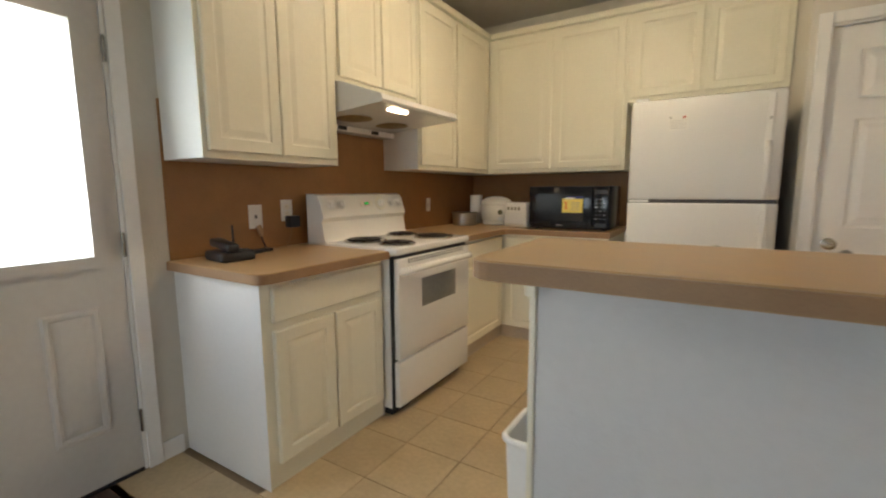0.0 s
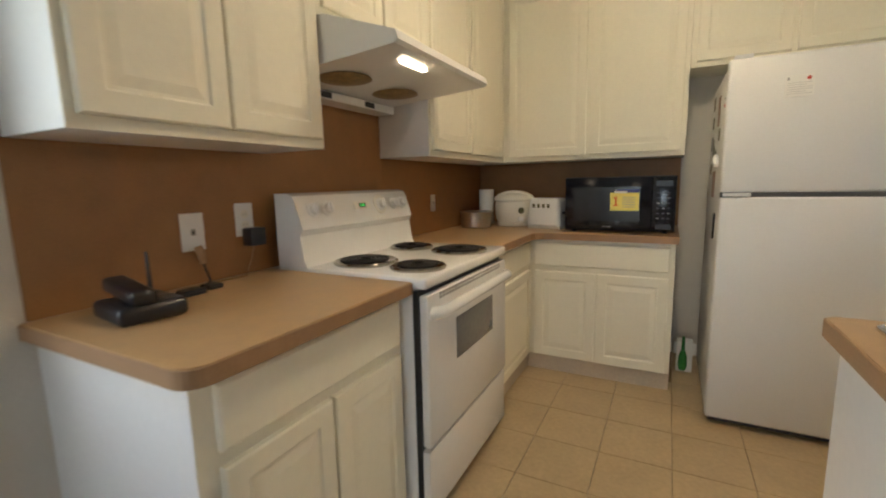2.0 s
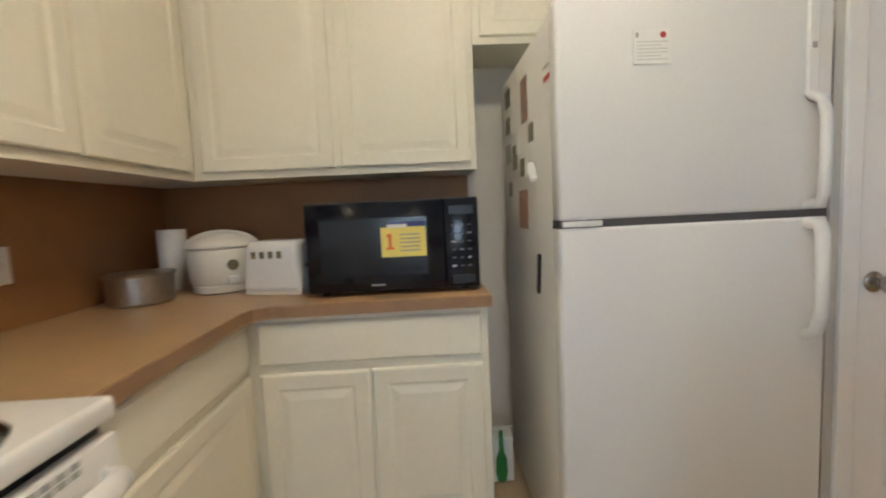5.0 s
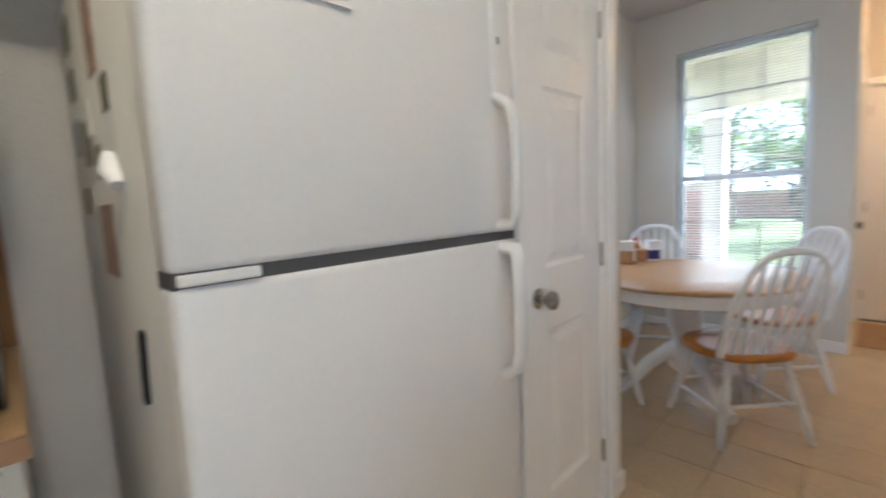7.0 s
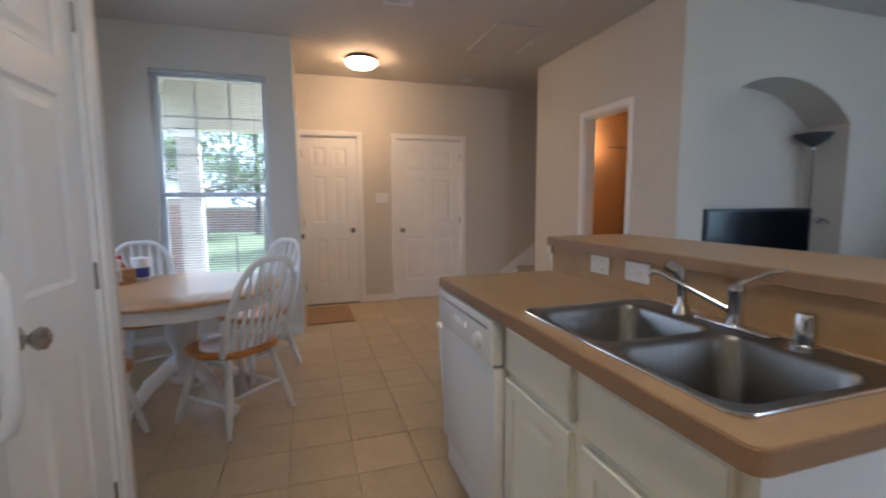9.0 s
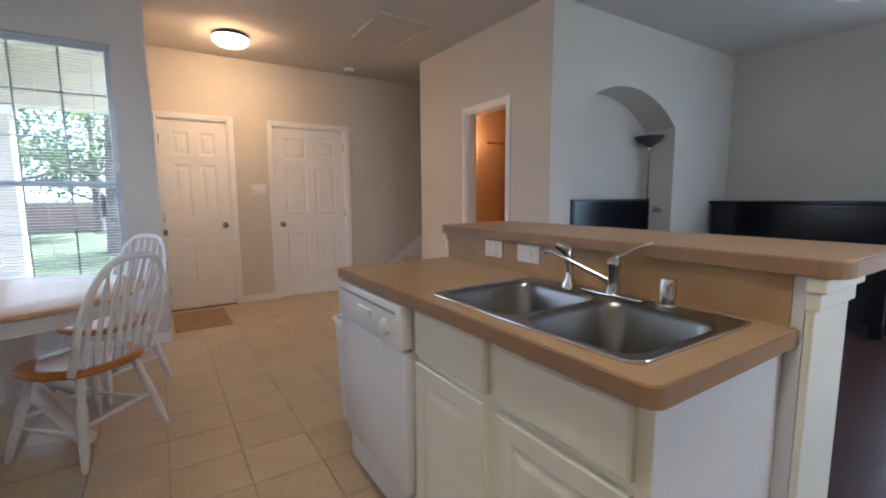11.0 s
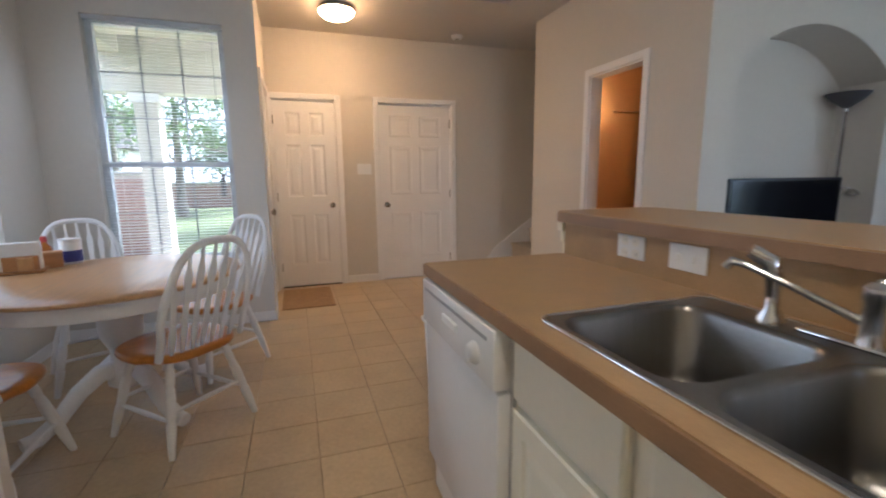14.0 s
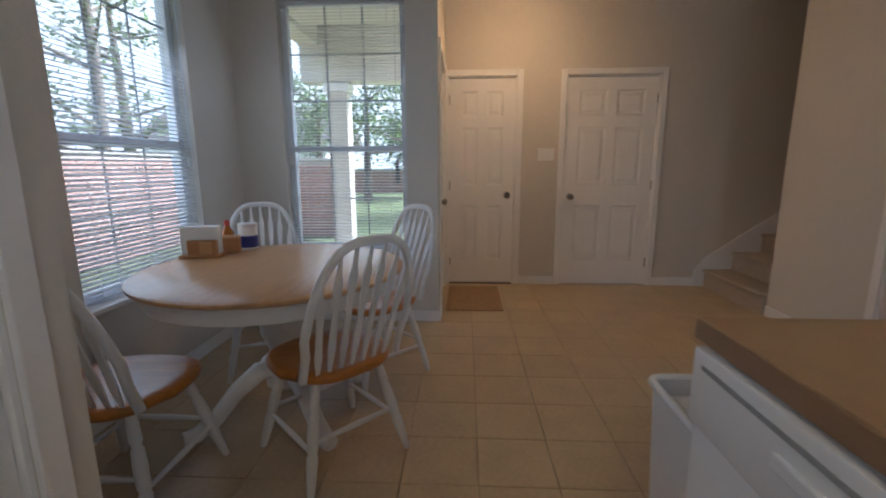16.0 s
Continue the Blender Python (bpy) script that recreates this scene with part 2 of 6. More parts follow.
def lathe(bm, profile, seg=20, m=Matrix()):
    """Turn a profile of (radius, height) about z; closed at both ends."""
    rings = []
    for r, z in profile:
        rings.append([bm.verts.new(m @ Vector((r * math.cos(a), r * math.sin(a), z))) for a in [2 * math.pi * i / seg for i in range(seg)]])
    for a, b in zip(rings, rings[1:]):
        for i in range(seg):
            bm.faces.new((a[i], a[(i + 1) % seg], b[(i + 1) % seg], b[i]))
    bm.faces.new(rings[0][::-1])
    bm.faces.new(rings[-1])
    return bm


def tube(bm, pts, radii, seg=8, flat=(1.0, 1.0)):
    """Sweep a round or flattened section along points."""
    pts = [Vector(p) for p in pts]
    if not hasattr(radii, "__len__"):
        radii = [radii] * len(pts)
    up = None
    rings = []
    for i, p in enumerate(pts):
        d = (pts[min(i + 1, len(pts) - 1)] - pts[max(i - 1, 0)]).normalized()
        if up is None:
            up = d.orthogonal().normalized()
        side = d.cross(up).normalized()
        up = side.cross(d).normalized()
        rings.append([bm.verts.new(p + radii[i] * (flat[0] * math.cos(a) * up + flat[1] * math.sin(a) * side)) for a in [2 * math.pi * k / seg for k in range(seg)]])
    for a, b in zip(rings, rings[1:]):
        for k in range(seg):
            bm.faces.new((a[k], a[(k + 1) % seg], b[(k + 1) % seg], b[k]))
    bm.faces.new(rings[0][::-1])
    bm.faces.new(rings[-1])
    return bm


def between(p, q):
    """The pose that carries the z axis from p towards q."""
    p, q = Vector(p), Vector(q)
    return Matrix.Translation(p) @ (q - p).to_track_quat("Z", "Y").to_matrix().to_4x4()


def rings_panel(bm, u0, v0, u1, v1, rings, m):
    """Nested rectangles of (inset, depth), capped: a moulded panel. Local x along, y outwards, z up."""
    loops = []
    for ins, d in rings:
        loops.append([bm.verts.new(m @ Vector(c)) for c in ((u0 + ins, d, v0 + ins), (u1 - ins, d, v0 + ins), (u1 - ins, d, v1 - ins), (u0 + ins, d, v1 - ins))])
    for a, b in zip(loops, loops[1:]):
        for i in range(4):
            bm.faces.new((a[i], a[(i + 1) % 4], b[(i + 1) % 4], b[i]))
    bm.faces.new(loops[-1])


def side_m(ox, oy, oz, ux, uy, nx, ny):
    """A pose with local x along (ux, uy), y outwards along (nx, ny), z up."""
    m = Matrix.Identity(4)
    m.col[0], m.col[1], m.col[2], m.col[3] = Vector((ux, uy, 0, 0)), Vector((nx, ny, 0, 0)), Vector((0, 0, 1, 0)), Vector((ox, oy, oz, 1))
    return m


def mesh_from(name, bm, material, smooth=None):
    bmesh.ops.recalc_face_normals(bm, faces=bm.faces)
    me = bpy.data.meshes.new(name)
    bm.to_mesh(me)
    bm.free()
    me.materials.append(material)
    if smooth is not None:
        for p in me.polygons:
            p.use_smooth = True
        me.set_sharp_from_angle(angle=radians(smooth))
    return me


def part(name, bm, material, parent, label="", smooth=None):
    ob = new(name, mesh_from(name, bm, material, smooth))
    ob.parent = parent
    return tagged(ob, label)


def thing(name, x, y, z, label, category, group="", rz=0):
    ob = new(name)
    ob.matrix_world = pose(x, y, z, 0, 0, rz)
    ob.empty_display_size = 0.1
    return tagged(ob, label, category, group)


def one(name, bm, material, label, category="", kind="", group="", smooth=None):
    return tagged(new(name, mesh_from(name, bm, material, smooth)), label, category, group, kind)


def holed(bm, axis, lo, hi, a0, a1, z0, z1, holes):
    """A wall between lo and hi across, from a0 to a1 along, with rectangular holes (a0, a1, z0, z1)."""
    cuts = sorted({a0, a1, *[h[0] for h in holes], *[h[1] for h in holes]})
    zs = sorted({z0, z1, *[h[2] for h in holes], *[h[3] for h in holes]})
    for p, q in zip(cuts, cuts[1:]):
        for r, s in zip(zs, zs[1:]):
            mid = ((p + q) / 2, (r + s) / 2)
            if any(h[0] < mid[0] < h[1] and h[2] < mid[1] < h[3] for h in holes):
                continue
            if axis == "x":
                box(bm, lo, p, r, hi, q, s)
            else:
                box(bm, p, lo, r, q, hi, s)
    return bm


# ---- structure ----
H = 2.74
NY = 2.92          # north wall
EX = 5.635         # dining window wall
HX = 6.78          # hall door wall
JY = 1.437         # wall with the front door
BY = -1.197        # north face of the bathroom block
AX = 3.83          # wall with the arch
SY = -4.10         # south wall of the living room

W1 = (4.14, 5.08, 0.56, 2.36)
W2 = (1.67, 2.58, 0.56, 2.38)
BD = (-1.10, -0.175, 0.0, 2.05)
one("wall_west", holed(bmesh.new(), "x", -0.14, 0.0, SY - 0.14, NY + 0.14, 0, H, [BD]), WALL, "off-white painted wall with the back door", "wall", "structure")
one("wall_north", holed(bmesh.new(), "y", NY, NY + 0.14, 0.0, EX + 0.14, 0, H, [W1]), WALL, "off-white painted wall with a blinded window", "wall", "structure")
one("wall_dining_east", holed(bmesh.new(), "x", EX, EX + 0.14, JY, NY, 0, H, [W2]), WALL, "off-white painted wall with a window to the porch", "wall", "structure")
FD = (5.80, 6.68, 0.0, 2.06)
one("wall_entry", holed(bmesh.new(), "y", JY, JY + 0.14, EX + 0.14, HX, 0, H, [FD]), WALL, "painted wall with the front door", "wall", "structure")
D1 = (0.745, 1.41, 0.0, 2.045)
D2 = (-0.60, 0.275, 0.0, 2.045)
one("wall_hall_east", holed(bmesh.new(), "x", HX, HX + 0.14, SY, JY + 0.14, 0, H, [D1, D2]), WALL, "cream painted hall wall with two panelled doors", "wall", "structure")
one("closet_back", boxes((HX + 0.5, -0.8, 0, HX + 0.6, 1.6, H)), WALL, "plain wall behind the hall doors", "wall", "structure")
BTH = (4.355, 4.96, 0.0, 2.03)
one("wall_bath_north", holed(bmesh.new(), "y", BY - 0.115, BY, AX, 5.87, 0, H, [BTH]), WALL, "off-white painted wall with an open doorway", "wall", "structure")
one("wall_stair_side", boxes((5.755, SY, 0, 5.87, BY - 0.115, H)), WALL, "painted wall beside the stairs", "wall", "structure")
one("wall_south", holed(bmesh.new(), "y", SY - 0.14, SY, 0.0, HX + 0.14, 0, H, [(0.45, 2.15, 0.65, 2.15)]), WALL, "grey-white living room wall", "wall", "structure")
one("wall_pantry_front", holed(bmesh.new(), "y", 2.03, 2.13, 2.44, 3.17, 0, H, [(2.525, 3.045, 0, 2.045)]), WALL, "painted wall with the pantry door", "wall", "structure")
one("wall_pantry_sides", boxes((2.44, 2.13, 0, 2.50, NY, H), (3.07, 2.13, 0, 3.17, NY, H)), WALL, "painted side walls of the pantry", "wall", "structure")

# the arch wall and its niche
AY0, AY1, SPR, TOPZ, ND = -2.97, -1.444, 1.88, 2.185, 0.33


def arch_z(y):
    hw, rise = (AY1 - AY0) / 2, TOPZ - SPR
    r = (hw * hw + rise * rise) / (2 * rise)
    d = y - (AY0 + AY1) / 2
    return TOPZ - r + math.sqrt(max(0.0, r * r - d * d))


bm = boxes((AX, SY, 0, AX + ND, AY0, H), (AX, AY1, 0, AX + ND, BY - 0.115, H), (AX + ND, SY, 0, AX + ND + 0.1, BY - 0.115, H))
NSEG = 28
for i in range(NSEG):
    ya, yb = AY0 + (AY1 - AY0) * i / NSEG, AY0 + (AY1 - AY0) * (i + 1) / NSEG
    za, zb = arch_z(ya), arch_z(yb)
    v = [bm.verts.new(c) for c in ((AX, ya, za), (AX, yb, zb), (AX, yb, H), (AX, ya, H), (AX + ND, ya, za), (AX + ND, yb, zb), (AX + ND, yb, H), (AX + ND, ya, H))]
    bm.faces.new((v[0], v[1], v[2], v[3]))
    bm.faces.new((v[0], v[4], v[5], v[1]))
one("wall_arch", bm, WALL, "off-white wall with an arched recess", "wall", "structure")

one("ceiling", boxes((-0.14, SY - 0.14, H, HX + 0.7, NY + 0.14, H + 0.12)), CEIL, "white textured ceiling", "ceiling", "structure")
one("floor", boxes((-0.14, SY - 0.14, -0.16, HX + 0.7, NY + 0.14, -0.012)), GROUT, "screed and grout under the tiles and boards", "floor", "structure")

# bathroom
one("bath_walls", boxes((4.27, -3.1, 0, 4.30, BY - 0.115, H), (5.72, -3.1, 0, 5.755, BY - 0.115, H), (4.30, -3.13, 0, 5.72, -3.1, H)), BATHWALL, "warm ochre bathroom walls", "wall", "structure")

# ---- kitchen cabinets ----
DOOR_RINGS = [(0, 0), (0, 0.015), (0.005, 0.019), (0.052, 0.019), (0.058, 0.013), (0.066, 0.013), (0.092, 0.0185)]
DRAWER_RINGS = [(0, 0), (0, 0.014), (0.006, 0.019)]


def cabinet(name, label, m, w, h, d, doors, drawers=(), toe=False, group="", side=None, well=0.0, plinth=None):
    """A cabinet unit at pose m: local x along its face, y out of the wall, z up. doors and drawers: (u0, u1, v0, v1)."""
    root = new(name)
    root.matrix_world = Matrix.Translation(m.translation)
    tagged(root, label, "cabinet", group)
    lm = m.to_3x3().to_4x4()
    bm = bmesh.new()
    z0 = 0.10 if toe else 0.0
    if well:
        box(bm, 0, 0, z0, w, d, well)
        box(bm, 0, d - 0.018, well, w, d, h)
        box(bm, 0, 0, well, 0.015, d - 0.018, h)
        box(bm, w - 0.015, 0, well, w, d - 0.018, h)
    else:
        box(bm, 0, 0, z0, w, d, h, bev=0.002, seg=1)
    bm.transform(lm)
    part("body", bm, CAB if side is None else side, root)
    if side is not None:
        bm = boxes((0, d, z0, w, d + 0.004, h))
        bm.transform(lm)
        part("face_frame", bm, CAB, root)
    if toe:
        bm = boxes((0.0, 0, 0.0, w, d - 0.006, 0.10))
        bm.transform(lm)
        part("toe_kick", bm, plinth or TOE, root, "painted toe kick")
    if toe and side is not None:
        for e0 in (-0.0015, w):
            bm = boxes((e0, 0.0, 0.0, e0 + 0.0015, d + 0.003, h))
            bm.transform(lm)
            part("end_panel", bm, side, root)
    face = d + (0.004 if side is not None else 0.0)
    for u0, u1, v0, v1 in doors:
        bm = bmesh.new()
        rings_panel(bm, u0, v0, u1, v1, DOOR_RINGS, lm @ Matrix.Translation((0, face, 0)))
        part("door", bm, CAB, root)
    for u0, u1, v0, v1 in drawers:
        bm = bmesh.new()
        rings_panel(bm, u0, v0, u1, v1, DRAWER_RINGS, lm @ Matrix.Translation((0, face, 0)))
        part("drawer_front", bm, CAB, root)
    return root


def facing_east(y, z, x=0.0):
    return side_m(x, y, z, 0, 1, 1, 0)


def facing_south(x, z, y=NY):
    return side_m(x, y, z, 1, 0, 0, -1)


def facing_north(x, z, y):
    return side_m(x, y, z, -1, 0, 0, 1)


UZ, UT = 1.365, 2.50
UH = UT - UZ
UL = "cream painted wall cabinet with raised panel doors"
BL = "cream painted base cabinet with drawer and panel doors"
cabinet("wall_cabinet", UL, facing_east(0.0, UZ - 0.012), 0.745, UH + 0.012, 0.305, [(0.02, 0.37, 0.03, UH - 0.03), (0.378, 0.725, 0.03, UH - 0.03)], side=CABIN, group="wall cabinets")
cabinet("wall_cabinet", "cream painted short wall cabinet above the range hood", facing_east(0.75, 1.80), 0.755, UT - 1.80, 0.305, [(0.02, 0.37, 0.03, 0.67), (0.385, 0.735, 0.03, 0.67)], group="wall cabinets")
cabinet("wall_cabinet", UL, facing_east(1.51, UZ), 1.405, UH, 0.305, [(0.02, 0.50, 0.03, UH - 0.03), (0.52, 1.06, 0.03, UH - 0.03)], side=CABIN, group="wall cabinets")
cabinet("wall_cabinet", UL, facing_south(0.312, UZ), 1.154, UH, 0.305, [(0.04, 0.57, 0.03, UH - 0.03), (0.60, 1.13, 0.03, UH - 0.03)], group="wall cabinets")
cabinet("wall_cabinet", "cream painted cabinet above the refrigerator", facing_south(1.468, 1.865), 0.967, UT - 1.865, 0.305, [(0.03, 0.47, 0.03, 0.605), (0.495, 0.935, 0.03, 0.605)], group="wall cabinets")
bm = bmesh.new()
box(bm, 0.0, -0.02, UT, 0.345, 2.58, UT + 0.05, bev=0.012)
box(bm, 0.0, 2.58, UT, 2.435, NY, UT + 0.05, bev=0.012)
one("cabinet_cornice", bm, CAB, "cream moulding along the top of the wall cabinets", "moulding")

cabinet("base_cabinet", BL, facing_east(0.005, 0), 0.722, 0.868, 0.605, [(0.045, 0.365, 0.105, 0.665), (0.375, 0.70, 0.105, 0.665)], [(0.045, 0.70, 0.70, 0.845)], True, "base cabinets", CABIN, plinth=CAB)
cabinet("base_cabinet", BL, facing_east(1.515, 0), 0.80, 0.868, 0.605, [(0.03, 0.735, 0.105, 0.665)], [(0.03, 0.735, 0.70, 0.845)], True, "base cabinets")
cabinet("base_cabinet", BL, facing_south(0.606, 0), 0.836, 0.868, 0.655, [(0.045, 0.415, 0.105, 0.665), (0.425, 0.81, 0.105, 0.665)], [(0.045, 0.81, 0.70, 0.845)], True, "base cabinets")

# worktops: laminate slabs with rounded noses
def edge_band(loop, z0, z1, t=0.0015):
    """A thin laminate strip round an open run of edge, standing just proud of it."""
    bm = bmesh.new()
    rows = []
    for i, (x, y) in enumerate(loop):
        ax, ay = loop[max(i - 1, 0)]
        bx, by = loop[min(i + 1, len(loop) - 1)]
        l = math.hypot(bx - ax, by - ay)
        nx, ny = (by - ay) / l, (ax - bx) / l
        rows.append([bm.verts.new((x + nx * d, y + ny * d, z)) for d, z in ((-0.004, z0), (t, z0), (t, z1), (-0.004, z1))])
    for a, b in zip(rows, rows[1:]):
        for k in range(4):
            bm.faces.new((a[k], b[k], b[(k + 1) % 4], a[(k + 1) % 4]))
    bm.faces.new(rows[0][::-1])
    bm.faces.new(rows[-1])
    bmesh.ops.recalc_face_normals(bm, faces=bm.faces)
    return bm


wt = thing("worktop", 0, 0, 0, "tan laminate worktop beside the stove", "worktop")
WTX, WTY, WTR = 0.664, -0.028, 0.045
nose = [(WTX - WTR + WTR * math.sin(a), WTY + WTR - WTR * math.cos(a)) for a in [math.pi / 2 * k / 6 for k in range(7)]]
pts = [(0.004, WTY)] + nose + [(WTX, 0.733), (0.004, 0.733)]
bm = bmesh.new()
lo = [bm.verts.new((x, y, 0.868)) for x, y in pts]
hi = [bm.verts.new((x, y, 0.91)) for x, y in pts]
bm.faces.new(lo[::-1])
bm.faces.new(hi)
for i in range(len(pts)):
    j = (i + 1) % len(pts)
    bm.faces.new((lo[i], lo[j], hi[j], hi[i]))
bmesh.ops.bevel(bm, geom=[e for e in bm.edges if abs(e.verts[0].co.z - e.verts[1].co.z) < 1e-4], offset=0.004, segments=2, affect="EDGES")
part("top_slab", bm, LAM, wt, smooth=40)
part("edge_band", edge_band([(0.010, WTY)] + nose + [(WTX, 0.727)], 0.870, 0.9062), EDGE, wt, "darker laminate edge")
bm = bmesh.new()
pts = [(0.004, 1.512), (0.65, 1.512), (0.65, 2.145), (0.665, 2.193), (0.71, 2.225), (1.455, 2.225), (1.455, NY - 0.004), (0.004, NY - 0.004)]
lo = [bm.verts.new((x, y, 0.868)) for x, y in pts]
hi = [bm.verts.new((x, y, 0.91)) for x, y in pts]
bm.faces.new(lo[::-1])
bm.faces.new(hi)
for i in range(len(pts)):
    j = (i + 1) % len(pts)
    bm.faces.new((lo[i], lo[j], hi[j], hi[i]))
bmesh.ops.bevel(bm, geom=[e for e in bm.edges if abs(e.verts[0].co.z - e.verts[1].co.z) < 1e-4], offset=0.004, segments=2, affect="EDGES")
wt = thing("worktop", 0, 0, 0, "tan laminate corner worktop under the microwave", "worktop")
part("top_slab", bm, LAM, wt, smooth=40)
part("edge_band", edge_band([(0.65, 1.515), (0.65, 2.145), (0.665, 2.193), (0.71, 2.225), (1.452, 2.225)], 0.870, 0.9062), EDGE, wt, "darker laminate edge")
# Both splashes carry under-cabinet shade in their colour.
one("backsplash", boxes((0.0, -0.01, 0.91, 0.006, 1.512, UZ + 0.25), (0.0, 1.512, 0.91, 0.006, NY - 0.006, UZ), bev=0.001), SPLASH, "laminate backsplash behind the stove, browned for shade", "backsplash", "structure")
one("backsplash_back", boxes((0.006, NY - 0.006, 0.91, 1.455, NY, UZ)), SPLASH, "laminate backsplash behind the microwave, browned for shade", "backsplash", "structure")

# ---- electric range ----
st = thing("electric_range", 0.060, 0.730, 0, "white electric coil range with oven", "stove")
SW = 0.771
part("body", boxes((0.0, 0, 0.045, 0.60, SW, 0.885), bev=0.004), ENAMEL, st)
part("base_plinth", boxes((0.03, 0.02, 0, 0.585, SW - 0.02, 0.045)), BLACK, st, "black recessed plinth")
part("side_gap", boxes((0.602, 0.0, 0.05, 0.622, SW, 0.88)), BLACK, st, "dark joint behind the oven door")
part("cooktop", box(bmesh.new(), 0.0, -0.003, 0.885, 0.655, SW + 0.003, 0.925, bev=0.012, seg=3), ENAMEL, st, smooth=40)
bm = bmesh.new()
prof = [(0.0, 0.92), (0.15, 0.92), (0.135, 0.945), (0.12, 1.04), (0.135, 1.065), (0.125, 1.10), (0.105, 1.165), (0.09, 1.19), (0.06, 1.20), (0.0, 1.20)]
a = [bm.verts.new((x, 0.0, z)) for x, z in prof]
b = [bm.verts.new((x, SW, z)) for x, z in prof]
bm.faces.new(a)
bm.faces.new(b[::-1])
for i in range(len(prof)):
    j = (i + 1) % len(prof)
    bm.faces.new((a[i], a[j], b[j], b[i]))
bmesh.ops.bevel(bm, geom=[e for e in bm.edges if e.calc_face_angle(0) > 0.9], offset=0.012, segments=3, affect="EDGES")
bg = part("backguard", bm, ENAMEL, st, "white control panel", smooth=35)
PA = math.atan2(0.02, 0.065)


def on_panel(y, z, rot=0):
    x = 0.125 - (z - 1.10) * 0.02 / 0.065
    return Matrix.Translation((x, y, z)) @ Matrix.Rotation(math.pi / 2 - PA, 4, "Y")


bm = lathe(bmesh.new(), [(0.046, 0.0), (0.046, 0.003), (0.041, 0.005)], 28, on_panel(0.52, 1.135))
part("dial_plate", bm, CERAM, bg, "round oven dial plate", smooth=40)
for ky in (0.075, 0.155, 0.52, 0.625, 0.70):
    bm = lathe(bmesh.new(), [(0.030, 0.004), (0.030, 0.008), (0.022, 0.011), (0.019, 0.026), (0.015, 0.029)], 20, on_panel(ky, 1.135))
    bx = box(bmesh.new(), -0.020, -0.0045, 0.026, 0.020, 0.0045, 0.036, bev=0.002)
    bx.transform(on_panel(ky, 1.135))
    tmp = bpy.data.meshes.new("tmp")
    bx.to_mesh(tmp)
    bx.free()
    bm.from_mesh(tmp)
    bpy.data.meshes.remove(tmp)
    part("knob", bm, WHITEPL, bg, "white control knob", smooth=40)
bm = boxes((-0.016, -0.055, 0.0, 0.016, 0.055, 0.003))
bm.transform(on_panel(0.385, 1.137))
disp = part("clock_panel", bm, CERAM, bg)
bm = boxes((-0.009, -0.022, 0.003, 0.009, 0.022, 0.0045))
bm.transform(on_panel(0.385, 1.137))
part("clock_display", bm, GLOSSBLACK, disp)
bm = boxes((-0.006, -0.016, 0.0045, 0.006, -0.010, 0.0052), (-0.006, -0.006, 0.0045, 0.006, 0.001, 0.0052), (-0.006, 0.005, 0.0045, 0.006, 0.014, 0.0052))
bm.transform(on_panel(0.385, 1.137))
part("clock_digits", bm, LED, disp, "green clock digits")


def burner(x, y, r):
    bm = lathe(bmesh.new(), [(r + 0.024, 0.925), (r + 0.026, 0.932), (r + 0.018, 0.938), (r + 0.006, 0.931), (r * 0.9, 0.927), (0.02, 0.9255)], 32)
    bm.transform(Matrix.Translation((x, y, 0)))
    pan = part("drip_pan", bm, DRIP, st, "chrome drip pan", smooth=50)
    turns = 5
    pts = []
    for i in range(turns * 26):
        a = 2 * math.pi * i / 26
        rr = 0.018 + (r - 0.018) * i / (turns * 26)
        pts.append((x + rr * math.cos(a), y + rr * math.sin(a), 0.939))
    part("coil", tube(bmesh.new(), pts, 0.0068, 6, (0.8, 1.0)), COIL, pan, "black heating coil", smooth=60)


burner(0.290, 0.170, 0.100)
burner(0.535, 0.155, 0.078)
burner(0.250, 0.575, 0.078)
burner(0.510, 0.560, 0.100)
bm = box(bmesh.new(), 0.622, 0.004, 0.325, 0.655, SW - 0.004, 0.865, bev=0.008)
od = part("oven_door", bm, ENAMEL, st, smooth=40)
part("window", box(bmesh.new(), 0.654, 0.215, 0.575, 0.658, 0.585, 0.735, bev=0.03), OVENGLASS, od, "grey oven window", smooth=40)
part("vent_strip", boxes(*[(0.652, 0.09 + 0.024 * i, z0, 0.6565, 0.107 + 0.024 * i, z0 + 0.009) for i in range(25) for z0 in (0.838, 0.851)]), GREYP, od, "slotted vent")
bm = tube(bmesh.new(), [(0.650, 0.035, 0.80), (0.682, 0.045, 0.805), (0.695, 0.09, 0.81), (0.697, SW / 2, 0.812), (0.695, SW - 0.09, 0.81), (0.682, SW - 0.045, 0.805), (0.650, SW - 0.035, 0.80)], [0.02, 0.017, 0.016, 0.016, 0.016, 0.017, 0.02], 12, (1.25, 0.9))
part("handle", bm, ENAMEL, od, "white bar handle", smooth=60)
part("storage_drawer", box(bmesh.new(), 0.605, 0.004, 0.06, 0.650, SW - 0.004, 0.312, bev=0.008), ENAMEL, st, smooth=40)

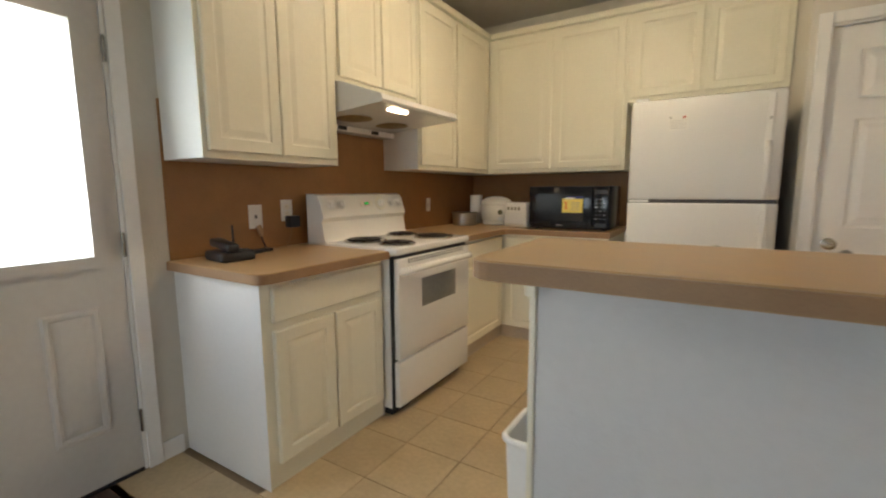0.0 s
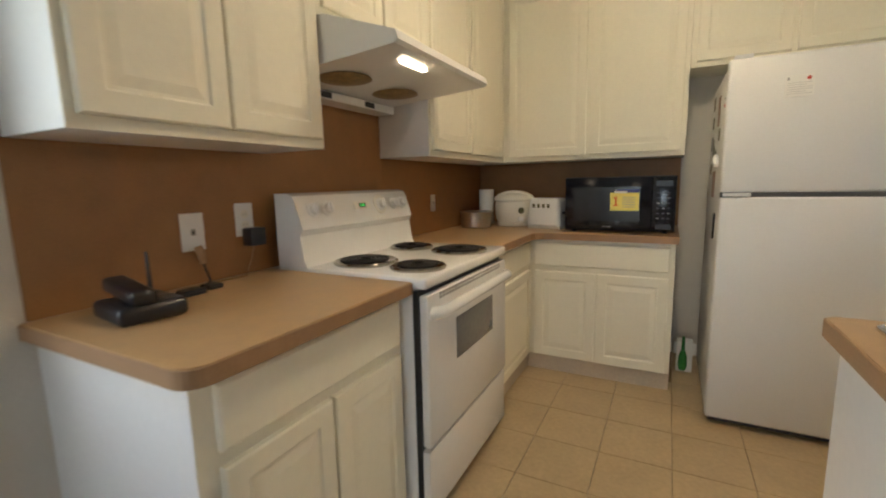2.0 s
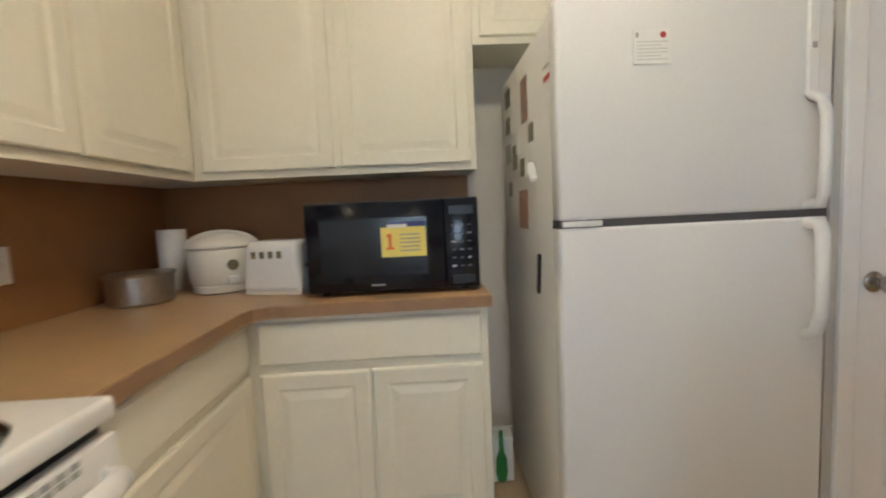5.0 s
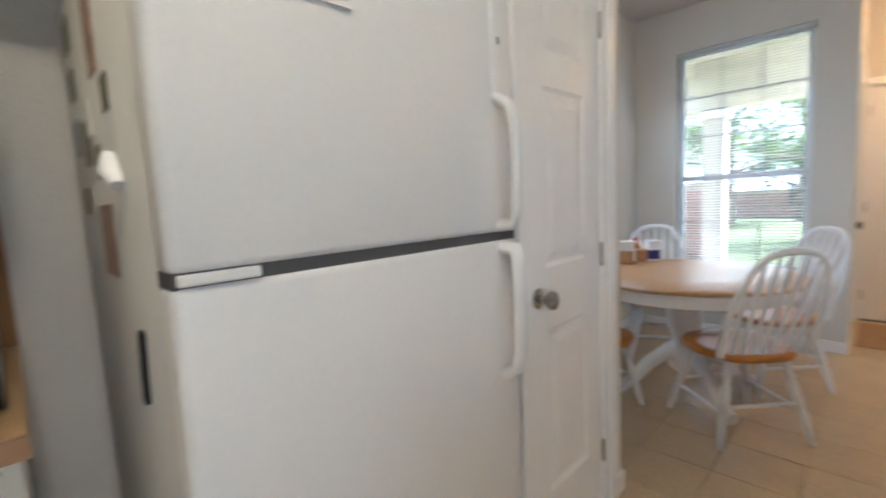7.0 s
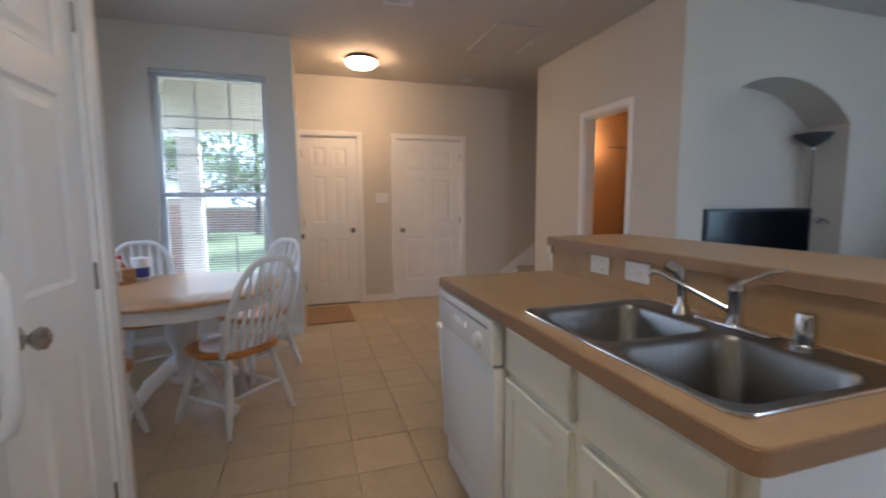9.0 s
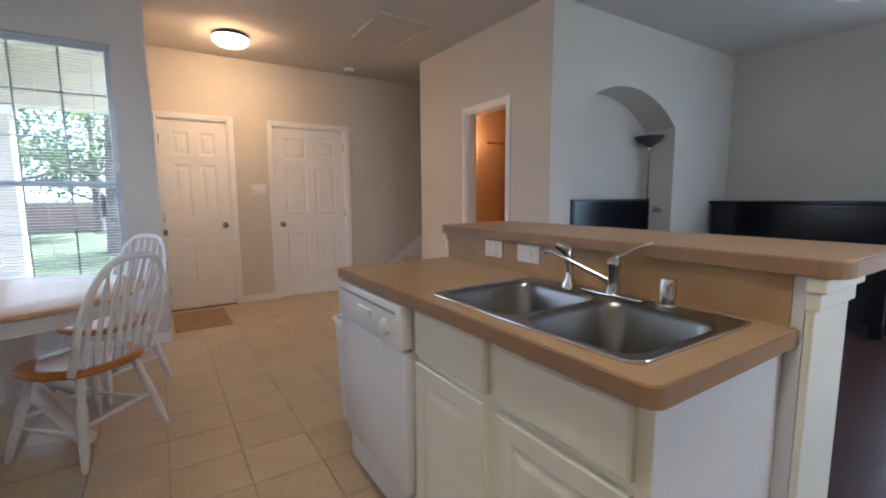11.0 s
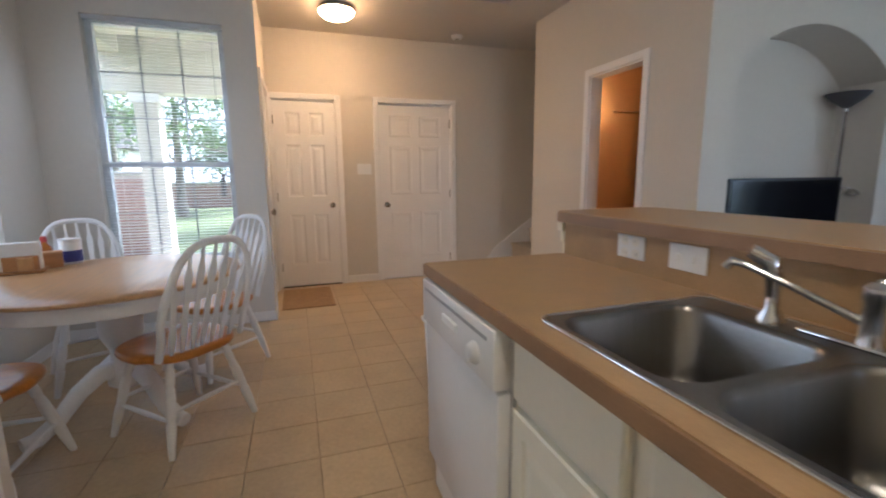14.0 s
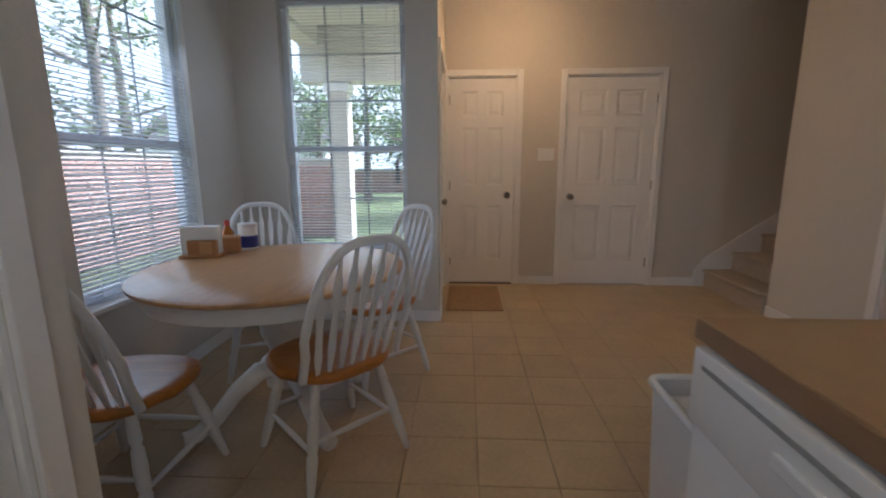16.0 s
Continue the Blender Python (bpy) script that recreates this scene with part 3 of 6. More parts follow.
# ---- range hood ----
hd = thing("range_hood", 0.0, 0.752, 1.58, "white under-cabinet range hood with its lamp lit", "range hood")
HW = 0.752
bm = bmesh.new()
prof = [(0.008, 0.035), (0.008, 0.218), (0.33, 0.218), (0.615, 0.122), (0.625, 0.092), (0.612, 0.082)]
a = [bm.verts.new((x, 0.0, z)) for x, z in prof]
b = [bm.verts.new((x, HW, z)) for x, z in prof]
bm.faces.new(a)
bm.faces.new(b[::-1])
for i in range(len(prof)):
    j = (i + 1) % len(prof)
    bm.faces.new((a[i], a[j], b[j], b[i]))
bmesh.ops.bevel(bm, geom=[e for e in bm.edges if e.calc_face_angle(0) > 0.3], offset=0.005, segments=2, affect="EDGES")
part("shell", bm, ENAMEL, hd, smooth=30)
part("rear_box", boxes((0.010, 0.01, 0.0, 0.115, HW - 0.01, 0.036), bev=0.003), ENAMEL, hd)
for ly in (0.20, 0.50):
    part("louvre", boxes((0.114, ly, 0.006, 0.118, ly + 0.07, 0.03)), BLACK, hd, "dark louvre")
for fy in (0.19, 0.54):
    part("fan_filter", lathe(bmesh.new(), [(0.105, 0.052), (0.11, 0.046), (0.10, 0.042), (0.05, 0.036), (0.02, 0.030)], 24, Matrix.Translation((0.25, fy, 0.006))), FILTER, hd, "greasy round fan filter", smooth=40)
part("lamp_lens", boxes((0.528, 0.15, 0.066, 0.556, 0.31, 0.0765), bev=0.006), HOODLAMP, hd, "lit lamp lens")

# ---- refrigerator ----
fr = thing("refrigerator", 1.603, 1.95, 0, "white top-freezer refrigerator with papers and magnets", "refrigerator")
FW = 0.762
part("cabinet_shell", boxes((0.004, 0.07, 0.05, FW - 0.004, 0.80, 1.725), bev=0.006), FRSIDE, fr, smooth=40)
part("plinth_grille", boxes((0.02, 0.045, 0.008, FW - 0.02, 0.09, 0.05)), GREYGAP, fr, "dark kick grille")
for fx in (0.05, FW - 0.05):
    part("foot", lathe(bmesh.new(), [(0.022, 0.0), (0.022, 0.03), (0.012, 0.05)], 12, Matrix.Translation((fx, 0.12, 0))), BLACK, fr)
    part("roller", lathe(bmesh.new(), [(0.02, 0.0), (0.02, 0.05)], 12, Matrix.Translation((fx, 0.70, 0))), BLACK, fr)
dl = part("fridge_door", box(bmesh.new(), 0.0, 0.0, 0.040, FW, 0.066, 1.138, bev=0.014, seg=3), FRIDGE, fr, smooth=40)
dh = part("freezer_door", box(bmesh.new(), 0.0, 0.0, 1.154, FW, 0.066, 1.745, bev=0.014, seg=3), FRIDGE, fr, smooth=40)
part("gap_strip", boxes((0.004, 0.006, 1.134, FW - 0.004, 0.07, 1.158)), GREYGAP, fr, "dark strip between the doors")
part("hinge_cover", boxes((0.01, -0.004, 1.138, 0.12, 0.03, 1.154), bev=0.003), WHITEPL, fr, "white centre hinge cover")
part("top_hinge", boxes((0.02, 0.01, 1.745, 0.09, 0.09, 1.762), bev=0.004), WHITEPL, fr)


def fridge_handle(parent, z0, z1, up):
    x = FW - 0.066
    s = 1 if up else -1
    za, zb = (z0, z1) if up else (z1, z0)
    pts = [(x, 0.004, za), (x, -0.04, za + s * 0.004), (x, -0.05, za + s * 0.03), (x, -0.052, za + s * 0.12), (x, -0.052, zb - s * 0.07), (x, -0.038, zb - s * 0.025), (x, 0.004, zb)]
    part("handle", tube(bmesh.new(), pts, [0.016, 0.016, 0.016, 0.0155, 0.0155, 0.016, 0.016], 10, (1.15, 0.85)), FRIDGE, parent, "white moulded handle", smooth=60)


fridge_handle(dh, 1.172, 1.47, True)
fridge_handle(dl, 0.80, 1.12, False)
part("handle_trim", box(bmesh.new(), FW - 0.082, -0.010, 1.46, FW - 0.050, 0.001, 1.728, bev=0.004), FRIDGE, dh, "white moulded trim above the handle")
part("maker_badge", boxes((FW - 0.072, -0.012, 1.585, FW - 0.060, -0.009, 1.60)), GREYP, dh)


def note(name, x0, z0, x1, z1, material, label, side=False, y=0.0, off=0.0):
    if side:
        bm = boxes((1.6045 - off, 1.95 + x0, z0, 1.6075 - off, 1.95 + x1, z1), bev=0.0006)
    else:
        bm = boxes((1.603 + x0, 1.95 - 0.004 - off, z0, 1.603 + x1, 1.95 + 0.0, z1), bev=0.0006)
    return one(name, bm, material, label, "note")


pt = thing("paper_note", 1.603 + 0.207, 1.947, 1.560, "white printed notice taped to the freezer door", "note")
part("sheet", boxes((0, -0.002, 0, 0.10, 0.003, 0.088)), PAPER, pt)
part("print", boxes(*[(0.008, -0.0024, 0.010 + 0.009 * i, 0.093 - 0.02 * (i % 3 == 1), -0.002, 0.0125 + 0.009 * i) for i in range(6)]), PALEP, pt)
part("red_mark", lathe(bmesh.new(), [(0.008, 0.0), (0.008, 0.001)], 14, Matrix.Translation((0.080, -0.002, 0.073)) @ Matrix.Rotation(math.pi / 2, 4, "X")), REDP, pt, "red oval emblem")
part("dark_corner", boxes((0.006, -0.0024, 0.068, 0.014, -0.002, 0.080)), GREYP, pt)
for y0, y1, z0, z1, mt, lb in (
        (0.335, 0.425, 1.495, 1.645, TANP, "framed strip photo on the fridge side"),
        (0.63, 0.72, 1.61, 1.68, OLIVEP, "small square photo magnet"),
        (0.64, 0.72, 1.505, 1.57, OLIVEP, "small square photo magnet"),
        (0.265, 0.325, 1.415, 1.475, OLIVEP, "small square photo magnet"),
        (0.52, 0.60, 1.345, 1.44, OLIVEP, "green photo print on the fridge side"),
        (0.405, 0.465, 1.31, 1.375, OLIVEP, "small dark photo magnet"),
        (0.63, 0.735, 1.38, 1.46, GREYP, "pale photo print on the fridge side"),
        (0.47, 0.53, 1.40, 1.47, PAPER, "small white card on the fridge side"),
        (0.63, 0.69, 1.245, 1.305, OLIVEP, "small dark photo magnet"),
        (0.365, 0.50, 1.12, 1.26, TANP, "reddish photo print on the fridge side")):
    note("photo_print", y0, z0, y1, z1, mt, lb, side=True)
note("sticker", 0.07, 1.556, 0.125, 1.570, REDP, "red and white sticker", side=True)
note("sticker", 0.07, 1.592, 0.125, 1.598, GREYP, "thin grey printed sticker", side=True)
one("magnet_clip", tube(bmesh.new(), [(1.598, 2.225, 1.338), (1.594, 2.205, 1.31), (1.598, 2.185, 1.285)], [0.012, 0.016, 0.012], 8), WHITEPL, "white plastic magnet clip on the fridge side", "magnet", smooth=60)
bm = boxes((1.598, -0.011, -0.066, 1.6085, 0.011, 0.066), bev=0.003)
bm.transform(Matrix.Translation((0, 2.175, 0.980)) @ Matrix.Rotation(0.18, 4, "X"))
one("magnet_bar", bm, BLACK, "black bar magnet on the fridge side", "magnet")

# ---- island, raised bar, sink ----
FY = 0.745
isl = "cream painted island cabinet with drawer and panel door"
cabinet("island_cabinet", isl, facing_north(2.160, 0, 0.225), 0.415, 0.868, FY - 0.225, [(0.012, 0.385, 0.105, 0.675)], [(0.012, 0.385, 0.70, 0.848)], True, "island cabinets", CABIN, 0.69)
cabinet("island_cabinet", isl, facing_north(2.578, 0, 0.225), 0.416, 0.868, FY - 0.225, [(0.012, 0.375, 0.105, 0.675)], [(0.012, 0.375, 0.70, 0.848)], True, "island cabinets", None, 0.69)
dw = thing("dishwasher", 2.58, 0.225, 0, "white dishwasher built into the island", "dishwasher")
part("body", boxes((0.0, 0, 0.10, 0.600, FY - 0.215, 0.866)), ENAMEL, dw)
part("door", box(bmesh.new(), 0.004, FY - 0.215, 0.185, 0.596, FY - 0.178, 0.70, bev=0.006), ENAMEL, dw, smooth=40)
cp = part("control_panel", box(bmesh.new(), 0.004, FY - 0.215, 0.708, 0.596, FY - 0.165, 0.86, bev=0.008), ENAMEL, dw, smooth=40)
part("dial", lathe(bmesh.new(), [(0.03, 0), (0.03, 0.008), (0.022, 0.02), (0.018, 0.022)], 20, Matrix.Translation((0.11, FY - 0.166, 0.77)) @ Matrix.Rotation(-math.pi / 2, 4, "X")), WHITEPL, cp, "white dial", smooth=40)
part("latch_grip", boxes((0.24, FY - 0.168, 0.775, 0.36, FY - 0.157, 0.80), bev=0.004), WHITEPL, cp)
part("vent_slot", boxes((0.04, FY - 0.168, 0.825, 0.56, FY - 0.1635, 0.835)), GREYP, cp)
part("kick_panel", boxes((0.004, FY - 0.24, 0.03, 0.596, FY - 0.205, 0.178), bev=0.004), ENAMEL, dw)
for fx in (0.05, 0.55):
    for fy in (0.1, 0.4):
        part("foot", boxes((fx, fy, 0, fx + 0.03, fy + 0.03, 0.1)), BLACK, dw)

# island worktop with a hole for the sink
SX0, SX1, SY0, SY1 = 1.785, 2.505, 0.262, 0.742
X0, X1, Y0, Y1, R = 1.716, 3.19, 0.225, 0.795, 0.028
outer = [(X1, Y0), (X1, Y1)] + [(X0 + R - R * math.sin(a), Y1 - R + R * math.cos(a)) for a in [math.pi / 2 * k / 5 for k in range(6)]] + [(X0, Y0)]
bm = bmesh.new()
inner = [(SX1 - 0.02, SY0 + 0.02), (SX1 - 0.02, SY1 - 0.02), (SX0 + 0.02, SY1 - 0.02), (SX0 + 0.02, SY0 + 0.02)]
for z, flip in ((0.868, True), (0.91, False)):
    ov = [bm.verts.new((x, y, z)) for x, y in outer]
    iv = [bm.verts.new((x, y, z)) for x, y in inner]
    es = [bm.edges.new((ov[i], ov[(i + 1) % len(ov)])) for i in range(len(ov))] + [bm.edges.new((iv[i], iv[(i + 1) % 4])) for i in range(4)]
    bmesh.ops.triangle_fill(bm, use_beauty=True, edges=es)
    if flip:
        low, lowi = ov, iv
    else:
        for i in range(len(ov)):
            j = (i + 1) % len(ov)
            bm.faces.new((low[i], low[j], ov[j], ov[i]))
        for i in range(4):
            bm.faces.new((lowi[i], lowi[(i + 1) % 4], iv[(i + 1) % 4], iv[i]))
rim = [e for e in bm.edges if len(e.link_faces) == 2 and abs(e.verts[0].co.z - 0.91) < 1e-5 and abs(e.verts[1].co.z - 0.91) < 1e-5 and e.calc_face_angle(0) > 1 and (max(v.co.y for v in e.verts) > 0.75 or max(v.co.x for v in e.verts) < 1.765)]
bmesh.ops.bevel(bm, geom=rim, offset=0.004, segments=2, affect="EDGES")
iw = thing("island_worktop", 0, 0, 0, "tan laminate island worktop with a rounded corner", "worktop")
part("top_slab", bm, LAM, iw, smooth=30)
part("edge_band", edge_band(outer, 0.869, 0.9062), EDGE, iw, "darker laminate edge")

sk = thing("kitchen_sink", 0, 0, 0, "stainless steel double bowl sink set in the island", "sink")


def bowl(x0, x1, y0, y1, depth=0.20):
    bm = bmesh.new()
    loops = []
    for ins, z, r in ((-0.004, 0.914, 0.065), (0.0, 0.912, 0.06), (0.006, 0.90, 0.055), (0.016, 0.913 - depth + 0.04, 0.06), (0.03, 0.913 - depth + 0.01, 0.06), (0.06, 0.913 - depth, 0.05)):
        lp = []
        for cx, cy, a0 in ((x1 - ins - r, y1 - ins - r, 0), (x0 + ins + r, y1 - ins - r, 90), (x0 + ins + r, y0 + ins + r, 180), (x1 - ins - r, y0 + ins + r, 270)):
            for k in range(6):
                a = radians(a0 + 18 * k)
                lp.append(bm.verts.new((cx + r * math.cos(a), cy + r * math.sin(a), z)))
        loops.append(lp)
    n = len(loops[0])
    for a, b in zip(loops, loops[1:]):
        for i in range(n):
            bm.faces.new((a[i], a[(i + 1) % n], b[(i + 1) % n], b[i]))
    bm.faces.new(loops[-1])
    ob = part("bowl", bm, STEEL, sk, smooth=60)
    cx, cy = (x0 + x1) / 2, (y0 + y1) / 2
    part("drain", lathe(bmesh.new(), [(0.04, 0.913 - depth + 0.001), (0.042, 0.913 - depth + 0.004), (0.032, 0.913 - depth + 0.004), (0.02, 0.913 - depth + 0.0015)], 20, Matrix.Translation((cx, cy, 0))), CHROME, ob, smooth=40)


BW = [(SX0 + 0.03, 2.125, 0.355, SY1 - 0.025), (2.155, SX1 - 0.03, 0.355, SY1 - 0.025)]
for b4 in BW:
    bowl(*b4)
bm = bmesh.new()


def rounded(x0, x1, y0, y1, r, n=6):
    out = []
    for cx, cy, a0 in ((x1 - r, y1 - r, 0), (x0 + r, y1 - r, 90), (x0 + r, y0 + r, 180), (x1 - r, y0 + r, 270)):
        for k in range(n):
            a = radians(a0 + 90 / (n - 1) * k)
            out.append((cx + r * math.cos(a), cy + r * math.sin(a)))
    return out


es = []
for lp in [rounded(SX0, SX1, SY0, SY1, 0.035)] + [rounded(b[0] - 0.003, b[1] + 0.003, b[2] - 0.003, b[3] + 0.003, 0.063) for b in BW]:
    vs = [bm.verts.new((x, y, 0.915)) for x, y in lp]
    es += [bm.edges.new((vs[i], vs[(i + 1) % len(vs)])) for i in range(len(vs))]
bmesh.ops.triangle_fill(bm, use_beauty=True, edges=es)
part("deck", bm, STEEL, sk)
lp = rounded(SX0 + 0.002, SX1 - 0.002, SY0 + 0.002, SY1 - 0.002, 0.035)
part("rim", tube(bmesh.new(), [(x, y, 0.9135) for x, y in lp + lp[:1]], 0.0045, 6), CHROME, sk, smooth=60)

fc = thing("faucet", 2.15, 0.305, 0.915, "chrome single lever kitchen faucet", "faucet")
part("base_plate", box(bmesh.new(), -0.105, -0.025, 0, 0.105, 0.025, 0.010, bev=0.009, seg=3), CHROME, fc, smooth=40)
part("column", lathe(bmesh.new(), [(0.024, 0.008), (0.020, 0.025), (0.019, 0.08), (0.023, 0.092), (0.022, 0.108), (0.010, 0.118)], 20), CHROME, fc, smooth=40)
part("spout", tube(bmesh.new(), [(0, 0, 0.04), (0.045, 0.022, 0.062), (0.11, 0.055, 0.095), (0.17, 0.083, 0.122), (0.19, 0.092, 0.127), (0.20, 0.097, 0.113)], [0.010, 0.0075, 0.0065, 0.0065, 0.009, 0.009], 12), CHROME, fc, smooth=60)
part("lever", tube(bmesh.new(), [(0, 0, 0.112), (-0.016, -0.016, 0.125), (-0.05, -0.045, 0.15), (-0.078, -0.07, 0.16)], [0.010, 0.007, 0.0055, 0.0065], 10), CHROME, fc, smooth=60)
sp = thing("side_sprayer", 2.31, 0.315, 0.915, "chrome side sprayer beside the faucet", "sprayer")
part("collar", lathe(bmesh.new(), [(0.026, 0), (0.024, 0.012), (0.014, 0.03), (0.013, 0.06)], 16), CHROME, sp, smooth=40)
part("spray_head", tube(bmesh.new(), [(0, 0, 0.05), (0, 0.003, 0.09), (0.006, 0.012, 0.125), (0.03, 0.035, 0.145)], [0.013, 0.016, 0.018, 0.015], 12), CHROME, sp, smooth=60)
so = thing("air_gap_cap", 1.985, 0.30, 0.915, "chrome air gap cap on the sink deck", "sink fitting")
part("flange", lathe(bmesh.new(), [(0.03, 0), (0.03, 0.006), (0.024, 0.01)], 20), CHROME, so, smooth=40)
part("cap", lathe(bmesh.new(), [(0.022, 0.006), (0.022, 0.07), (0.019, 0.078), (0.01, 0.08)], 20), CHROME, so, smooth=40)

# bar wall, splash, bar top, end post
PX = 1.69
one("bar_wall", boxes((PX + 0.02, 0.0, 0, 3.165, 0.219, 1.032)), BARWALL, "painted half wall behind the island", "half wall", "structure")
one("bar_splash", boxes((1.735, 0.219, 0.91, 3.165, 0.225, 1.032)), BARSPLASH, "brown laminate splash behind the sink", "backsplash", "structure")
bt = bmesh.new()
out = rounded(1.635, 3.225, -0.235, 0.245, 0.05, 5)
lo = [bt.verts.new((x, y, 1.034)) for x, y in out]
hi = [bt.verts.new((x, y, 1.076)) for x, y in out]
bt.faces.new(lo[::-1])
bt.faces.new(hi)
for i in range(len(out)):
    j = (i + 1) % len(out)
    bt.faces.new((lo[i], lo[j], hi[j], hi[i]))
bmesh.ops.bevel(bt, geom=[e for e in bt.edges if abs(e.verts[0].co.z - e.verts[1].co.z) < 1e-5], offset=0.004, segments=2, affect="EDGES")
bar = thing("breakfast_bar", 0, 0, 0, "tan laminate raised breakfast bar with rounded corners", "bar")
part("bar_top", bt, LAM, bar, smooth=40)
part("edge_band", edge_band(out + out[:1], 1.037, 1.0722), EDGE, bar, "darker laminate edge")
part("bar_bracket", boxes((2.40, -0.18, 0.90, 2.44, 0.0, 1.034)), WALL, bar)
po = thing("bar_end_post", PX, 0.0, 0, "cream painted post at the end of the bar", "post")
part("shaft", boxes((0.0, -0.004, 0, 0.018, 0.224, 1.0), bev=0.004), CAB, po)
cap = bmesh.new()
for z0, z1, e in ((0.955, 0.998, 0.010), (0.998, 1.033, 0.022)):
    box(cap, -e, -0.004 - e, z0, 0.02, 0.224 + e * 0.6, z1, bev=0.005)
part("capital", cap, CAB, po, "stepped capital moulding")
part("base_block", boxes((-0.010, -0.014, 0, 0.019, 0.232, 0.10), bev=0.004), CAB, po)

po = thing("bar_end_post", 3.165, 0.0, 0, "cream painted post at the far end of the bar", "post")
part("shaft", boxes((0.0, -0.004, 0, 0.018, 0.224, 1.0), bev=0.004), CAB, po)
cap = bmesh.new()
for z0, z1, e in ((0.955, 0.998, 0.010), (0.998, 1.033, 0.022)):
    box(cap, 0.0, -0.004 - e, z0, 0.018 + e, 0.224 + e * 0.6, z1, bev=0.005)
part("capital", cap, CAB, po, "stepped capital moulding")
part("base_block", boxes((0.001, -0.014, 0, 0.028, 0.232, 0.10), bev=0.004), CAB, po)

# ---- doors ----
SIX = [(0, 0), (0.014, -0.007), (0.030, -0.007), (0.055, -0.001)]


def panel_door(name, m, w, h, cells, label, category="door", us=None, knob=None, t=0.035, hinges=None, deadbolt=False):
    """A moulded door leaf. Local x along the leaf, y towards the room, z up; cells are the panels (u0, u1, v0, v1)."""
    root = new(name)
    root.matrix_world = Matrix.Translation(m.translation)
    tagged(root, label, category)
    lm = m.to_3x3().to_4x4()
    bm = bmesh.new()
    cu = sorted({0, w, *[c for r in cells for c in r[:2]]})
    cv = sorted({0, h, *[c for r in cells for c in r[2:]]})
    for a, b in zip(cu, cu[1:]):
        for c, d in zip(cv, cv[1:]):
            hit = [r for r in cells if r[0] <= a and b <= r[1] and r[2] <= c and d <= r[3]]
            if not hit:
                bm.faces.new([bm.verts.new(lm @ Vector(p)) for p in ((a, 0, c), (b, 0, c), (b, 0, d), (a, 0, d))])
    for u0, u1, v0, v1 in cells:
        rings_panel(bm, u0, v0, u1, v1, SIX, lm)
    bmesh.ops.remove_doubles(bm, verts=bm.verts, dist=1e-5)
    leaf = boxes((0, -t, 0, w, -0.009, h))
    leaf.transform(lm)
    edge = boxes((0, -0.009, 0, 0.003, -0.0005, h), (w - 0.003, -0.009, 0, w, -0.0005, h), (0, -0.009, h - 0.003, w, -0.0005, h))
    edge.transform(lm)
    part("leaf", leaf, TRIM, root)
    part("moulded_face", bm, TRIM, root)
    part("edge_band", edge, TRIM, root)
    if knob:
        ku, kz = knob
        bm = lathe(bmesh.new(), [(0.032, 0), (0.032, 0.004), (0.026, 0.008), (0.012, 0.012), (0.012, 0.030), (0.022, 0.036), (0.029, 0.048), (0.027, 0.060), (0.016, 0.067)], 20, lm @ Matrix.Translation((ku, 0, kz)) @ Matrix.Rotation(-math.pi / 2, 4, "X"))
        part("knob", bm, NICKEL, root, "satin nickel knob", smooth=40)
        if deadbolt:
            bm = lathe(bmesh.new(), [(0.028, 0), (0.026, 0.012), (0.015, 0.016)], 20, lm @ Matrix.Translation((ku, 0, kz + 0.15)) @ Matrix.Rotation(-math.pi / 2, 4, "X"))
            part("deadbolt", bm, NICKEL, root, smooth=40)
    for hz in hinges[1] if hinges else ():
        bm = lathe(bmesh.new(), [(0.006, -0.045), (0.006, 0.045)], 8, lm @ Matrix.Translation((hinges[0], 0.006, hz)))
        part("hinge", bm, NICKEL, root, smooth=60)
    return root


def six_cells(w, h=2.03):
    a, b, c, d = 0.115, w / 2 - 0.045, w / 2 + 0.045, w - 0.115
    return [(u, v, z0, z1) for u, v in ((a, b), (c, d)) for z0, z1 in ((0.24, 0.80), (1.0, 1.56), (1.66, 1.90))]


def casing(name, axis, at, a0, a1, top, out, label):
    """Door casing on the wall face axis = at, around the opening a0..a1, standing out towards out (+1 or -1)."""
    w, t = 0.058, 0.016
    bm = bmesh.new()
    p, q = (at, at + out * t) if out > 0 else (at + out * t, at)
    for u0, u1, z0, z1 in ((a0 - w, a0, 0, top + w), (a1, a1 + w, 0, top + w), (a0, a1, top, top + w)):
        if axis == "x":
            box(bm, p, u0, z0, q, u1, z1, bev=0.004)
        else:
            box(bm, u0, p, z0, u1, q, z1, bev=0.004)
    return one(name, bm, TRIM, label, "door casing", "structure")


def jamb(name, axis, lo, hi, a0, a1, top):
    bm = bmesh.new()
    for u0, u1, z0, z1 in ((a0, a0 + 0.012, 0, top), (a1 - 0.012, a1, 0, top), (a0 + 0.012, a1 - 0.012, top - 0.012, top)):
        if axis == "x":
            box(bm, lo, u0, z0, hi, u1, z1)
        else:
            box(bm, u0, lo, z0, u1, hi, z1)
    return one(name, bm, TRIM, "white painted door jamb", "door jamb", "structure")


